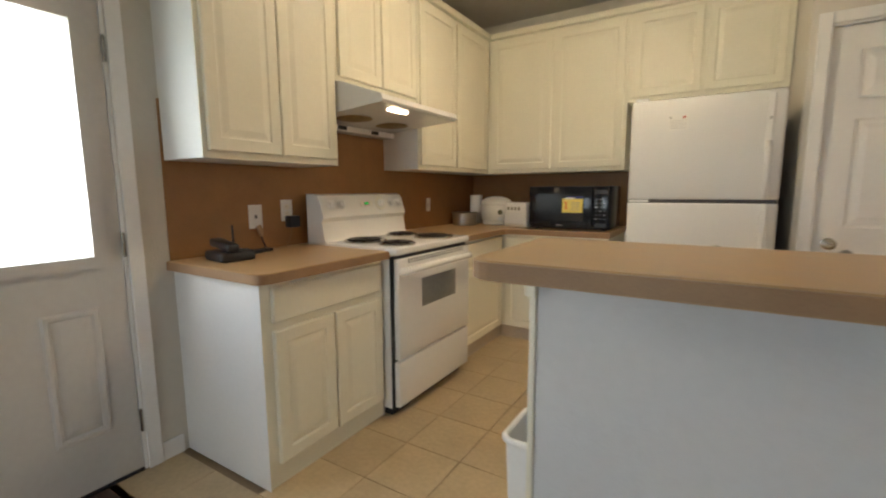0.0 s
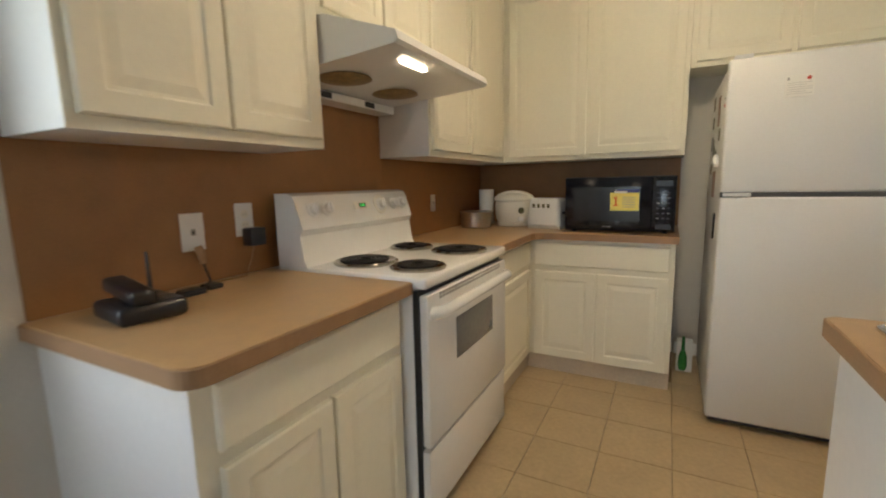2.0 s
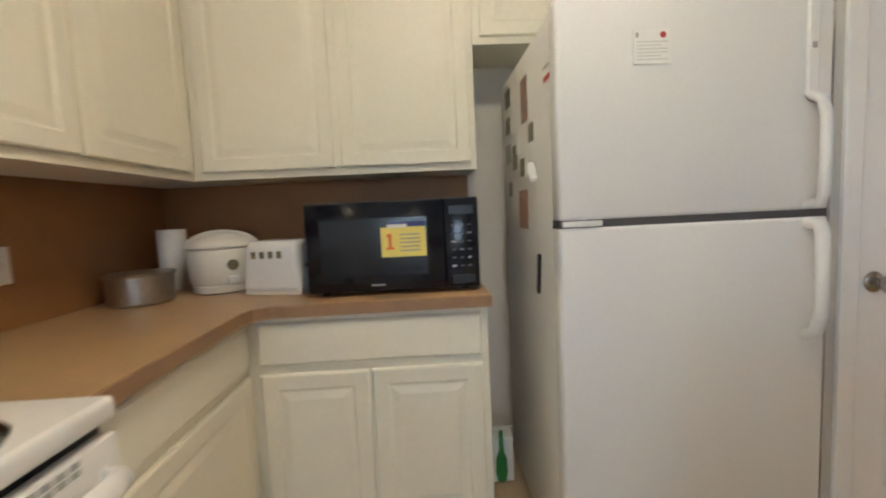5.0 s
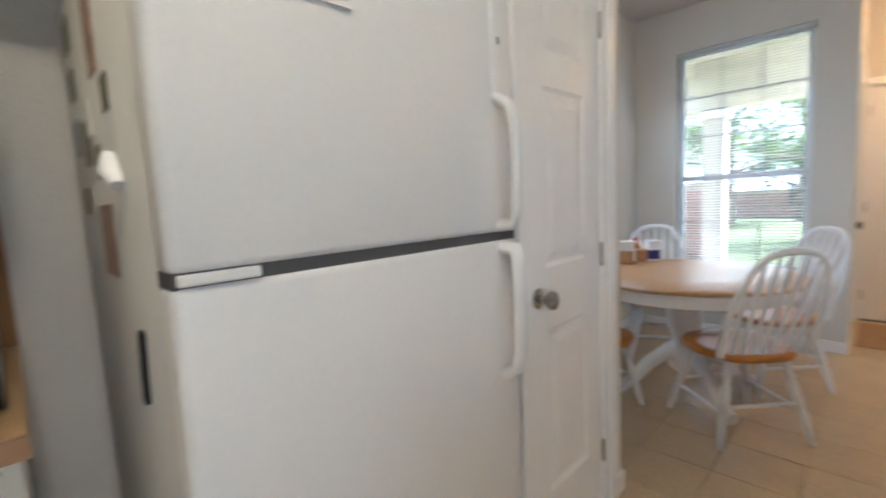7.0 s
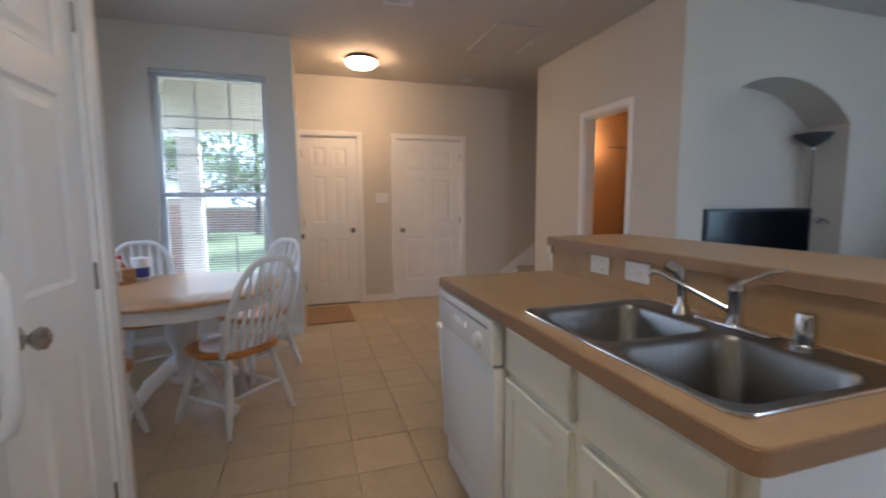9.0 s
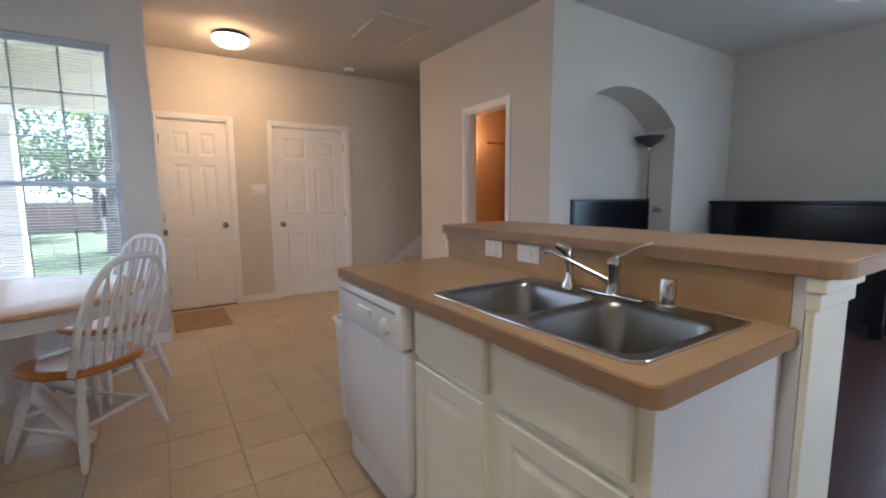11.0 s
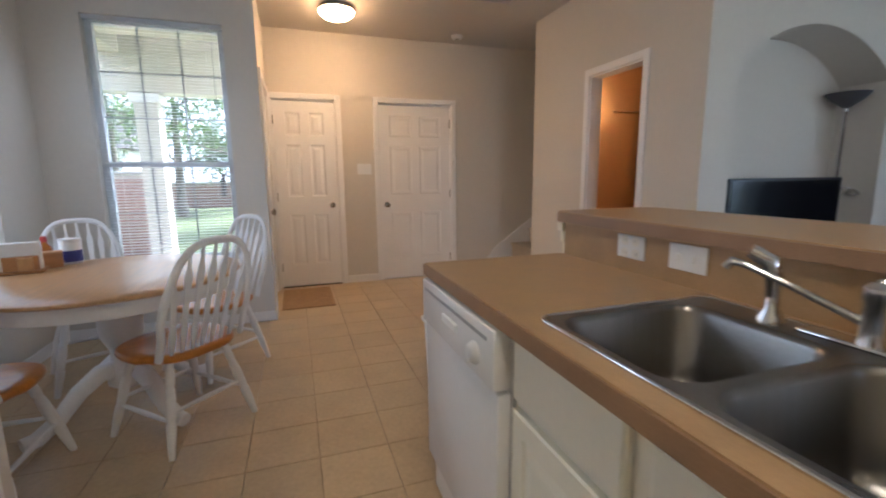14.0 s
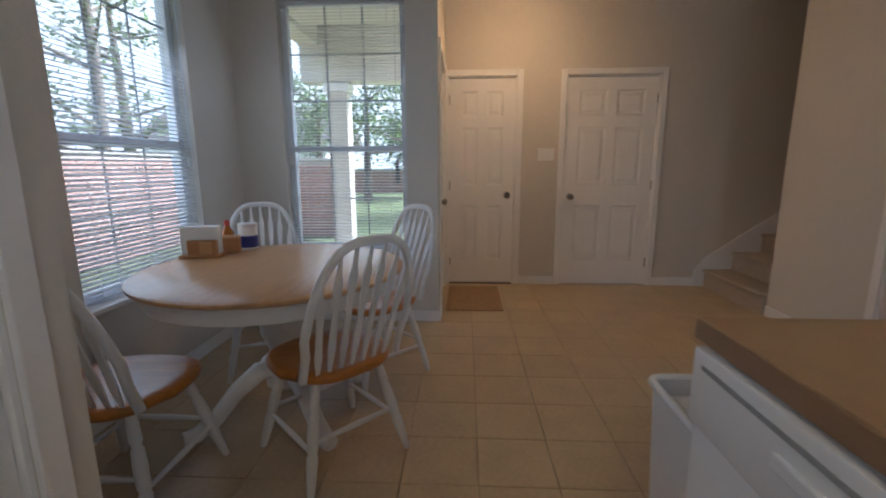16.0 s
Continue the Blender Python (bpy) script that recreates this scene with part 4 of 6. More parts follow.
panel_door("hall_door", side_m(HX + 0.016, D1[1] - 0.014, 0.012, 0, -1, -1, 0), 0.637, 2.018, six_cells(0.637), "narrow white six-panel closet door, shut", knob=(0.575, 0.90), hinges=(0.0, (0.22, 1.0, 1.82)))
panel_door("hall_door", side_m(HX + 0.016, D2[1] - 0.014, 0.012, 0, -1, -1, 0), 0.847, 2.018, six_cells(0.847), "white six-panel hall door, shut", knob=(0.065, 0.885), hinges=(0.847, (0.22, 1.0, 1.82)))
casing("trim_1", "x", HX, D1[0], D1[1] - 0.002, 2.045, -1, "white casing round the closet door")
casing("trim_2", "x", HX, D2[0], D2[1], 2.045, -1, "white casing round the hall door")
jamb("jamb_1", "x", HX + 0.001, HX + 0.139, D1[0], D1[1], 2.045)
jamb("jamb_2", "x", HX + 0.001, HX + 0.139, D2[0], D2[1], 2.045)
one("threshold_1", boxes((HX - 0.004, D1[0] + 0.012, -0.012, HX + 0.06, D1[1] - 0.012, 0.008)), BLACK, "dark door threshold", "threshold", "structure")
one("threshold_2", boxes((HX - 0.004, D2[0] + 0.012, -0.012, HX + 0.06, D2[1] - 0.012, 0.008)), CHROME, "metal door threshold", "threshold", "structure")
panel_door("front_door", side_m(FD[0] + 0.014, JY + 0.016, 0.012, 1, 0, 0, -1), FD[1] - FD[0] - 0.028, 2.035, six_cells(FD[1] - FD[0] - 0.028), "white six-panel front door, shut", knob=(0.07, 0.905), deadbolt=True)
casing("trim_3", "y", JY, FD[0], FD[1], 2.06, -1, "white casing round the front door")
jamb("jamb_3", "y", JY + 0.001, JY + 0.139, FD[0], FD[1], 2.06)
panel_door("pantry_door", side_m(2.539, 2.046, 0.012, 1, 0, 0, -1), 0.492, 2.018, [(0.115, 0.377, z0, z1) for z0, z1 in ((0.24, 0.80), (1.0, 1.56), (1.66, 1.90))], "narrow white three-panel pantry door, shut", knob=(0.062, 0.91), hinges=(0.492, (0.22, 1.0, 1.82)))
casing("trim_4", "y", 2.03, 2.525, 3.045, 2.045, -1, "white casing round the pantry door")
jamb("jamb_4", "y", 2.031, 2.129, 2.525, 3.045, 2.045)
casing("trim_5", "y", BY, BTH[0], BTH[1], BTH[3], 1, "white casing round the bathroom doorway")
jamb("jamb_5", "y", BY - 0.114, BY - 0.001, BTH[0], BTH[1], BTH[3])

# back door with a glazed upper half
bd = thing("back_door", 0.0, -1.085, 0.012, "white back door with a large glazed upper half", "door")
BW_ = 0.895
GL = (0.10, 0.806, 0.94, 1.85)
bm = holed(bmesh.new(), "x", -0.05, -0.006, 0, BW_, 0, 2.025, [GL])
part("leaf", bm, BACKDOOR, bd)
bm = bmesh.new()
lm = side_m(-0.006, 0, 0, 0, 1, 1, 0)
cells = [(0.10, 0.285, 0.225, 0.75), (0.61, 0.795, 0.225, 0.75)]
for c in cells:
    rings_panel(bm, *(c[0], c[2], c[1], c[3]), [(0, 0.0005), (0.008, 0.007), (0.02, 0.007), (0.03, 0.001), (0.055, 0.006)], lm)
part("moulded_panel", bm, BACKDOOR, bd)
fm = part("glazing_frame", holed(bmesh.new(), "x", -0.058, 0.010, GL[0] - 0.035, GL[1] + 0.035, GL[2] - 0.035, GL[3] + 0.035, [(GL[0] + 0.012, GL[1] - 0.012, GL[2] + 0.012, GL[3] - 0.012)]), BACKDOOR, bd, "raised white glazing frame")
pane = part("pane", boxes((-0.032, GL[0] + 0.012, GL[2] + 0.012, -0.026, GL[1] - 0.012, GL[3] - 0.012)), GLASS, bd)
pane.visible_shadow = False
for hz in (0.22, 0.99, 1.76):
    part("hinge", lathe(bmesh.new(), [(0.007, hz - 0.05), (0.007, hz + 0.05)], 8, Matrix.Translation((0.004, BW_ + 0.004, 0))), NICKEL, bd, smooth=60)
part("weather_strip", boxes((-0.04, 0.0, -0.012, 0.004, BW_, -0.002)), BLACK, bd)
casing("trim_6", "x", 0.0, BD[0], BD[1], BD[3], 1, "white casing round the back door")
jamb("jamb_6", "x", -0.139, -0.001, BD[0], BD[1], BD[3])

# ---- windows ----


def window(name, axis, face, a0, a1, z0, z1, mid, label):
    """A single-hung window set back in its opening. Built along a, outwards from the wall face."""
    root = new(name)
    tagged(root, label, "window", kind="structure")

    def bx(u0, u1, d0, d1, v0, v1, bev=0.0):
        if axis == "y":
            return (u0, face + d0, v0, u1, face + d1, v1)
        return (face + d0, u0, v0, face + d1, u1, v1)

    bm = bmesh.new()
    for r in (bx(a0, a0 + 0.045, 0.075, 0.135, z0, z1), bx(a1 - 0.045, a1, 0.075, 0.135, z0, z1), bx(a0 + 0.045, a1 - 0.045, 0.075, 0.135, z1 - 0.045, z1), bx(a0 + 0.045, a1 - 0.045, 0.075, 0.135, z0, z0 + 0.045)):
        box(bm, *r, bev=0.004)
    part("window_frame", bm, SASH, root)
    part("meeting_rail", box(bmesh.new(), *bx(a0 + 0.045, a1 - 0.045, 0.07, 0.12, mid - 0.022, mid + 0.022), bev=0.004), SASH, root)
    s = part("window_sill", box(bmesh.new(), *bx(a0 - 0.03, a1 + 0.03, -0.03, 0.0745, z0 - 0.022, z0 + 0.004), bev=0.005), TRIM, root, "white window stool")
    uw = (a1 - a0 - 0.09) / 3
    for lo, hi, rows in ((z0 + 0.045, mid - 0.022, 2), (mid + 0.022, z1 - 0.045, 3)):
        p = part("pane", boxes(bx(a0 + 0.045, a1 - 0.045, 0.10, 0.104, lo, hi)), GLASS, root)
        p.visible_shadow = False
        for i in (1, 2):
            part("glazing_bar", boxes(bx(a0 + 0.045 + uw * i - 0.006, a0 + 0.045 + uw * i + 0.006, 0.094, 0.099, lo, hi)), BARMETAL, root)
        for i in range(1, rows):
            zz = lo + (hi - lo) * i / rows
            part("glazing_bar", boxes(bx(a0 + 0.045, a1 - 0.045, 0.093, 0.0985, zz - 0.006, zz + 0.006)), BARMETAL, root)
    return root


window("window_1", "y", NY, *W1, 1.33, "white vinyl window with glazing bars and reveals")
window("window_2", "x", EX, *W2, 1.33, "white vinyl window looking onto the porch")


def blind(axis, face, a0, a1, z0, z1, label, tilt):
    root = new("window_blind")
    root.location = (((a0 + a1) / 2, face + 0.04, z1) if axis == "y" else (face + 0.04, (a0 + a1) / 2, z1))
    tagged(root, label, "blind", "window blinds")
    w = a1 - a0 - 0.012
    rot = Matrix.Identity(4) if axis == "y" else Matrix.Rotation(-math.pi / 2, 4, "Z")

    def put(nm, bm, mt=BLIND):
        bm.transform(rot)
        return part(nm, bm, mt, root)

    put("headrail", box(bmesh.new(), -w / 2, -0.02, -0.035, w / 2, 0.02, -0.002, bev=0.003))
    n = int((z1 - z0 - 0.06) / 0.0225)
    bm = bmesh.new()
    rows = []
    for k in range(4):
        d = -0.0125 + 0.025 * k / 3
        rows.append((d, 0.0013 * (1 - (d / 0.0125) ** 2)))
    for sgn in (0.0, 0.0007):
        for d, hgt in rows:
            for x in (-w / 2, w / 2):
                bm.verts.new((x, d * math.cos(tilt) - (hgt + sgn) * math.sin(tilt), d * math.sin(tilt) + (hgt + sgn) * math.cos(tilt)))
    bm.verts.ensure_lookup_table()
    vs = bm.verts
    for k in range(3):
        bm.faces.new((vs[2 * k], vs[2 * k + 1], vs[2 * k + 3], vs[2 * k + 2]))
        bm.faces.new((vs[8 + 2 * k], vs[8 + 2 * k + 2], vs[8 + 2 * k + 3], vs[8 + 2 * k + 1]))
    bm.transform(rot)
    me = mesh_from("slat", bm, BLIND)
    for i in range(n):
        s = new("slat", me)
        s.parent = root
        s.location = (0, 0, -0.05 - 0.0225 * i)
    put("bottom_rail", box(bmesh.new(), -w / 2, -0.012, z0 - z1 + 0.006, w / 2, 0.012, z0 - z1 + 0.022, bev=0.003))
    for f in (-0.36, 0.0, 0.36):
        put("ladder_cord", tube(bmesh.new(), [(w * f, -0.0135, -0.03), (w * f, -0.0135, z0 - z1 + 0.01)], 0.0011, 5))
    put("tilt_wand", tube(bmesh.new(), [(w * 0.47, -0.024, -0.03), (w * 0.47, -0.026, -1.05)], 0.004, 6))
    put("cord_tassel", lathe(bmesh.new(), [(0.004, 0.0), (0.010, 0.02), (0.009, 0.05), (0.003, 0.06)], 8, Matrix.Translation((w * 0.44, -0.026, -1.16))))
    return root


blind("y", NY, W1[0], W1[1], W1[2] + 0.006, W1[3], "white mini blind lowered with open slats", 0.46)
blind("x", EX, W2[0], W2[1], W2[2] + 0.006, W2[3], "white mini blind lowered with level slats", 0.16)

# living room window, behind the walk
window("window_3", "y", SY - 0.14 + 0.0, 0.45, 2.15, 0.65, 2.15, 1.4, "plain living room window")

# ---- baseboards ----
bb = bmesh.new()
for r in ((EX - 0.012, JY, EX, NY), (3.17, NY - 0.012, EX - 0.012, NY), (3.17, 2.13, 3.182, NY - 0.012), (EX - 0.012, JY - 0.012, FD[0] - 0.06, JY), (HX - 0.012, D2[1] + 0.06, HX, D1[0] - 0.06), (HX - 0.012, BY + 0.02, HX, D2[0] - 0.06), (BTH[1] + 0.06, BY, 5.87, BY + 0.012), (AX, BY, BTH[0] - 0.06, BY + 0.012), (AX - 0.012, AY1, AX, BY + 0.012), (AX - 0.012, SY + 0.012, AX, AY0), (3.105, 2.018, 3.182, 2.03), (0.0, SY, AX, SY + 0.012), (1.47, NY - 0.012, 2.44, NY), (2.428, 2.10, 2.44, NY - 0.012), (0.0, -0.115, 0.012, -0.02)):
    box(bb, r[0], r[1], 0.0, r[2], r[3], 0.085, bev=0.003, seg=1)
one("baseboard", bb, TRIM, "white painted baseboards", "baseboard", "structure")

# ---- stairs ----
sr = thing("staircase", 5.875, BY + 0.03, 0, "beige carpeted stairs rising behind the bathroom wall", "stairs")
for i in range(11):
    bm = box(bmesh.new(), 0.0, -0.26 * (i + 1), 0.0 if i < 2 else 0.18 * i - 0.1, 0.875, -0.26 * i, 0.18 * (i + 1) - 0.03)
    box(bm, 0.0, -0.26 * (i + 1), 0.18 * (i + 1) - 0.03, 0.875, -0.26 * i + 0.028, 0.18 * (i + 1), bev=0.013, seg=3)
    part("step", bm, CARPET, sr, smooth=40)
bm = bmesh.new()
pr = [(0.10, 0.0), (0.10, 0.16), (0.0, 0.30), (-2.6, 2.10), (-2.6, 1.7), (-0.1, 0.0)]
a = [bm.verts.new((0.878, y, z)) for y, z in pr]
b = [bm.verts.new((0.892, y, z)) for y, z in pr]
bm.faces.new(a)
bm.faces.new(b[::-1])
for i in range(len(pr)):
    j = (i + 1) % len(pr)
    bm.faces.new((a[i], a[j], b[j], b[i]))
part("skirt_board", bm, TRIM, sr, "white stair skirt board")

# ---- ceiling fittings and hall details ----
cl = thing("ceiling_light", 6.03, 0.76, H - 0.115, "lit flush dome ceiling light with a metal rim", "ceiling light")
part("dome", lathe(bmesh.new(), [(0.01, 0.0), (0.07, 0.006), (0.118, 0.022), (0.152, 0.050), (0.158, 0.070), (0.150, 0.076)], 32), DOME, cl, "glowing frosted glass dome", smooth=60)
part("rim", lathe(bmesh.new(), [(0.150, 0.074), (0.160, 0.076), (0.164, 0.088), (0.150, 0.114), (0.12, 0.115)], 32), NICKEL, cl, "brushed metal rim", smooth=40)
kl = thing("ceiling_light", 1.38, 1.20, H - 0.115, "lit flush dome ceiling light above the kitchen", "ceiling light")
part("dome", lathe(bmesh.new(), [(0.01, 0.0), (0.07, 0.006), (0.118, 0.022), (0.152, 0.050), (0.158, 0.070), (0.150, 0.076)], 32), DOME2, kl, "glowing frosted glass dome", smooth=60)
part("rim", lathe(bmesh.new(), [(0.150, 0.074), (0.160, 0.076), (0.164, 0.088), (0.150, 0.114), (0.12, 0.115)], 32), NICKEL, kl, "brushed metal rim", smooth=40)
cf = thing("ceiling_fan", 2.06, -1.95, 2.30, "white ceiling fan with lit glass shades", "ceiling fan")
part("down_rod", lathe(bmesh.new(), [(0.06, 0.40), (0.065, 0.44)], 16), WHITEPL, cf)
part("motor", lathe(bmesh.new(), [(0.05, 0.10), (0.11, 0.12), (0.12, 0.20), (0.08, 0.26), (0.02, 0.28), (0.018, 0.41)], 24), WHITEPL, cf, smooth=40)
for k in range(5):
    bm = box(bmesh.new(), 0.17, -0.065, -0.004, 0.62, 0.065, 0.004, bev=0.003)
    box(bm, 0.08, -0.018, -0.006, 0.20, 0.018, 0.006)
    bm.transform(Matrix.Rotation(radians(72 * k + 20), 4, "Z") @ Matrix.Translation((0, 0, 0.17)) @ Matrix.Rotation(0.18, 4, "X"))
    part("blade", bm, WHITEPL, cf)
for k in range(3):
    m_ = Matrix.Rotation(radians(120 * k + 70), 4, "Z") @ Matrix.Translation((0.10, 0, 0.08)) @ Matrix.Rotation(radians(145), 4, "Y")
    part("light_shade", lathe(bmesh.new(), [(0.018, 0.0), (0.03, 0.02), (0.055, 0.07), (0.05, 0.085), (0.02, 0.09)], 16, m_), FANLAMP, cf, "lit glass shade", smooth=60)
hp = thing("attic_hatch", 5.16, -0.47, H - 0.02, "white panel hatch in the ceiling", "ceiling hatch")
bm = boxes((-0.35, -0.26, 0, 0.35, -0.225, 0.02), (-0.35, 0.225, 0, 0.35, 0.26, 0.02), (-0.35, -0.225, 0, -0.315, 0.225, 0.02), (0.315, -0.225, 0, 0.35, 0.225, 0.02), bev=0.003)
part("frame", bm, CEIL, hp)
part("panel", boxes((-0.315, -0.225, 0.012, 0.315, 0.225, 0.02)), CEIL, hp)
cv = thing("ceiling_vent", 4.56, 0.65, H - 0.012, "small grey ceiling air vent", "vent")
part("frame", boxes((-0.16, -0.11, 0, 0.16, -0.085, 0.012), (-0.16, 0.085, 0, 0.16, 0.11, 0.012), (-0.16, -0.085, 0, -0.135, 0.085, 0.012), (0.135, -0.085, 0, 0.16, 0.085, 0.012)), SASH, cv)
part("backing", boxes((-0.135, -0.085, 0.008, 0.135, 0.085, 0.012)), GREYGAP, cv)
for i in range(6):
    bm = boxes((-0.135, -0.012, -0.001, 0.135, 0.012, 0.001))
    bm.transform(Matrix.Translation((0, -0.07 + 0.028 * i, 0.004)) @ Matrix.Rotation(0.3, 4, "X"))
    part("slat", bm, SASH, cv)
sd = thing("smoke_detector", 6.5, -0.58, H - 0.035, "round white smoke detector on the ceiling", "smoke detector")
part("housing", lathe(bmesh.new(), [(0.03, 0.0), (0.055, 0.005), (0.062, 0.02), (0.065, 0.035)], 24), WHITEPL, sd, smooth=40)
part("sensor_grille", lathe(bmesh.new(), [(0.02, -0.003), (0.024, 0.002)], 16), GREYP, sd)


def plate(x, y, z, nx, ny, w, h, kind, label, group="wall plates"):
    p = new("wall_plate")
    p.matrix_world = side_m(x, y, z, -ny, nx, nx, ny)
    tagged(p, label, "outlet" if kind == "outlet" else "switch", group)
    part("cover", box(bmesh.new(), -w / 2, 0, -h / 2, w / 2, 0.006, h / 2, bev=0.0025), WHITEPL, p)
    n = max(1, round(w / 0.055)) if kind != "outlet" else max(1, round(w / 0.075))
    for i in range(n):
        u = (i - (n - 1) / 2) * 0.046
        if kind == "outlet":
            for dz in (-0.02, 0.02):
                part("socket", lathe(bmesh.new(), [(0.0165, 0), (0.0165, 0.0015)], 14, Matrix.Translation((u, 0.006, dz)) @ Matrix.Rotation(-math.pi / 2, 4, "X")), CERAM, p)
                part("slots", boxes((u - 0.007, 0.0074, dz - 0.004, u - 0.005, 0.0079, dz + 0.005), (u + 0.005, 0.0074, dz - 0.004, u + 0.007, 0.0079, dz + 0.005)), GREYP, p)
        else:
            part("toggle", boxes((u - 0.005, 0.006, -0.010, u + 0.005, 0.016, 0.010), bev=0.002), WHITEPL, p)
    return p


jk = thing("phone_jack", 0.006, 0.43, 1.085, "white phone jack plate on the brown splash", "phone jack")
part("cover", box(bmesh.new(), 0, -0.040, -0.062, 0.006, 0.040, 0.062, bev=0.0025), WHITEPL, jk)
part("port", boxes((0.0055, -0.008, -0.012, 0.0072, 0.008, 0.010)), GREYP, jk, "small grey port")
part("port_slot", boxes((0.007, -0.005, -0.006, 0.0078, 0.005, 0.003)), BLACK, jk)
plate(0.006, 0.63, 1.11, 1, 0, 0.075, 0.12, "outlet", "white wall outlet holding a black adapter")
plate(0.006, 2.08, 1.10, 1, 0, 0.06, 0.11, "switch", "white wall switch on the brown splash")
plate(2.805, 0.225, 0.990, 0, 1, 0.115, 0.072, "outlet", "white outlet plate under the bar top")
plate(2.595, 0.225, 0.990, 0, 1, 0.120, 0.072, "switch", "white switch plate under the bar top")
plate(HX, 0.45, 1.31, -1, 0, 0.16, 0.12, "switch", "white switch plate between the hall doors")
pw = thing("power_adapter", 0.014, 0.645, 1.045, "black plug-in adapter in the outlet", "adapter")
part("body", box(bmesh.new(), 0, -0.034, -0.03, 0.05, 0.034, 0.035, bev=0.006), BLACK, pw, smooth=40)
part("cord", tube(bmesh.new(), [(0.02, 0.0, -0.028), (0.012, -0.01, -0.08), (0.012, -0.03, -0.120), (0.05, -0.07, -0.1325), (0.03, -0.15, -0.1325), (0.07, -0.22, -0.1325)], 0.0022, 6), MATBRN, pw, "thin tan cord")
ph = thing("cordless_phone", 0.215, 0.135, 0.91, "black cordless phone on its base", "phone", rz=-8)
part("base", box(bmesh.new(), -0.085, -0.070, 0, 0.09, 0.085, 0.045, bev=0.014, seg=3), BLACK, ph, smooth=40)
bm = box(bmesh.new(), -0.095, -0.028, 0, 0.09, 0.028, 0.038, bev=0.012, seg=3)
bm.transform(Matrix.Translation((-0.005, -0.012, 0.050)) @ Matrix.Rotation(0.10, 4, "Y"))
part("handset", bm, BLACK, ph, smooth=40)
part("antenna", tube(bmesh.new(), [(-0.070, 0.060, 0.03), (-0.085, 0.064, 0.150)], [0.007, 0.0045], 8), BLACK, ph, smooth=60)
part("keypad", boxes((0.02, 0.035, 0.044, 0.08, 0.075, 0.047)), GREYGAP, ph)
kb = thing("phone_charger", 0.105, 0.345, 0.91, "small dark charger and cable on the worktop", "clutter")
part("charger", box(bmesh.new(), 0.0, -0.05, 0, 0.05, 0.02, 0.018, bev=0.005), BLACK, kb)
part("cable", tube(bmesh.new(), [(0.02, 0.03, 0.01), (-0.02, 0.08, 0.02), (-0.062, 0.095, 0.05), (-0.070, 0.095, 0.075)], 0.004, 6), BLACK, kb)
part("wall_plug", tube(bmesh.new(), [(-0.072, 0.096, 0.070), (-0.074, 0.094, 0.10), (-0.082, 0.088, 0.128)], [0.010, 0.014, 0.013], 10), MATBRN, kb, "tan cable plug", smooth=60)
part("plug", box(bmesh.new(), -0.02, 0.04, 0, 0.03, 0.09, 0.016, bev=0.005), BLACK, kb)

# ---- worktop appliances ----
mw = thing("microwave_oven", 0.815, 2.315, 0.91, "black microwave oven with a yellow label", "microwave")
MW, MH = 0.615, 0.335
part("body", box(bmesh.new(), 0, 0.02, 0.012, MW, 0.42, MH, bev=0.006), MICRO, mw, smooth=40)
for fx in (0.05, MW - 0.05):
    for fy in (0.07, 0.38):
        part("foot", lathe(bmesh.new(), [(0.014, 0), (0.014, 0.014)], 10, Matrix.Translation((fx, fy, 0))), BLACK, mw)
md = part("door", box(bmesh.new(), 0.004, 0.0, 0.016, 0.49, 0.02, MH - 0.004, bev=0.005), MICRO, mw, smooth=40)
part("window", box(bmesh.new(), 0.055, -0.002, 0.07, 0.43, 0.001, 0.275, bev=0.001), GLOSSBLACK, md, "dark glossy door window")
cpn = part("control_panel", box(bmesh.new(), 0.493, 0.0, 0.016, MW - 0.004, 0.02, MH - 0.004, bev=0.005), MICRO, mw, smooth=40)
part("display", boxes((0.51, -0.002, 0.275, 0.595, 0.001, 0.305)), BLACK, cpn)
for r in range(6):
    for c in range(3):
        part("button", boxes((0.516 + 0.028 * c, -0.0025, 0.090 + 0.029 * r, 0.530 + 0.028 * c, 0.001, 0.0955 + 0.029 * r)), GREYGAP if (r + c) % 3 else GREYP, cpn)
part("open_button", boxes((0.515, -0.003, 0.03, 0.595, 0.001, 0.06), bev=0.002), BLACK, cpn)
st2 = part("yellow_label", boxes((0.268, -0.004, 0.135, 0.425, -0.002, 0.24)), YELLOW, md, "yellow warranty label")
part("numeral", boxes((0.294, -0.005, 0.168, 0.305, -0.004, 0.218), (0.287, -0.005, 0.206, 0.295, -0.004, 0.215), (0.286, -0.005, 0.162, 0.313, -0.004, 0.169)), ORANGE, st2, "orange numeral one")
part("print", boxes(*[(0.335, -0.005, 0.155 + 0.014 * i, 0.405, -0.004, 0.159 + 0.014 * i) for i in range(5)]), GREYP, st2)
part("blue_flag", boxes((0.30, -0.004, 0.24, 0.425, -0.002, 0.258)), BLUEP, md, "blue label strip")
part("white_flag", boxes((0.29, -0.005, 0.238, 0.36, -0.004, 0.25)), PAPER, md)
part("brand_plate", boxes((0.225, -0.003, 0.035, 0.275, -0.001, 0.041)), GREYP, md)

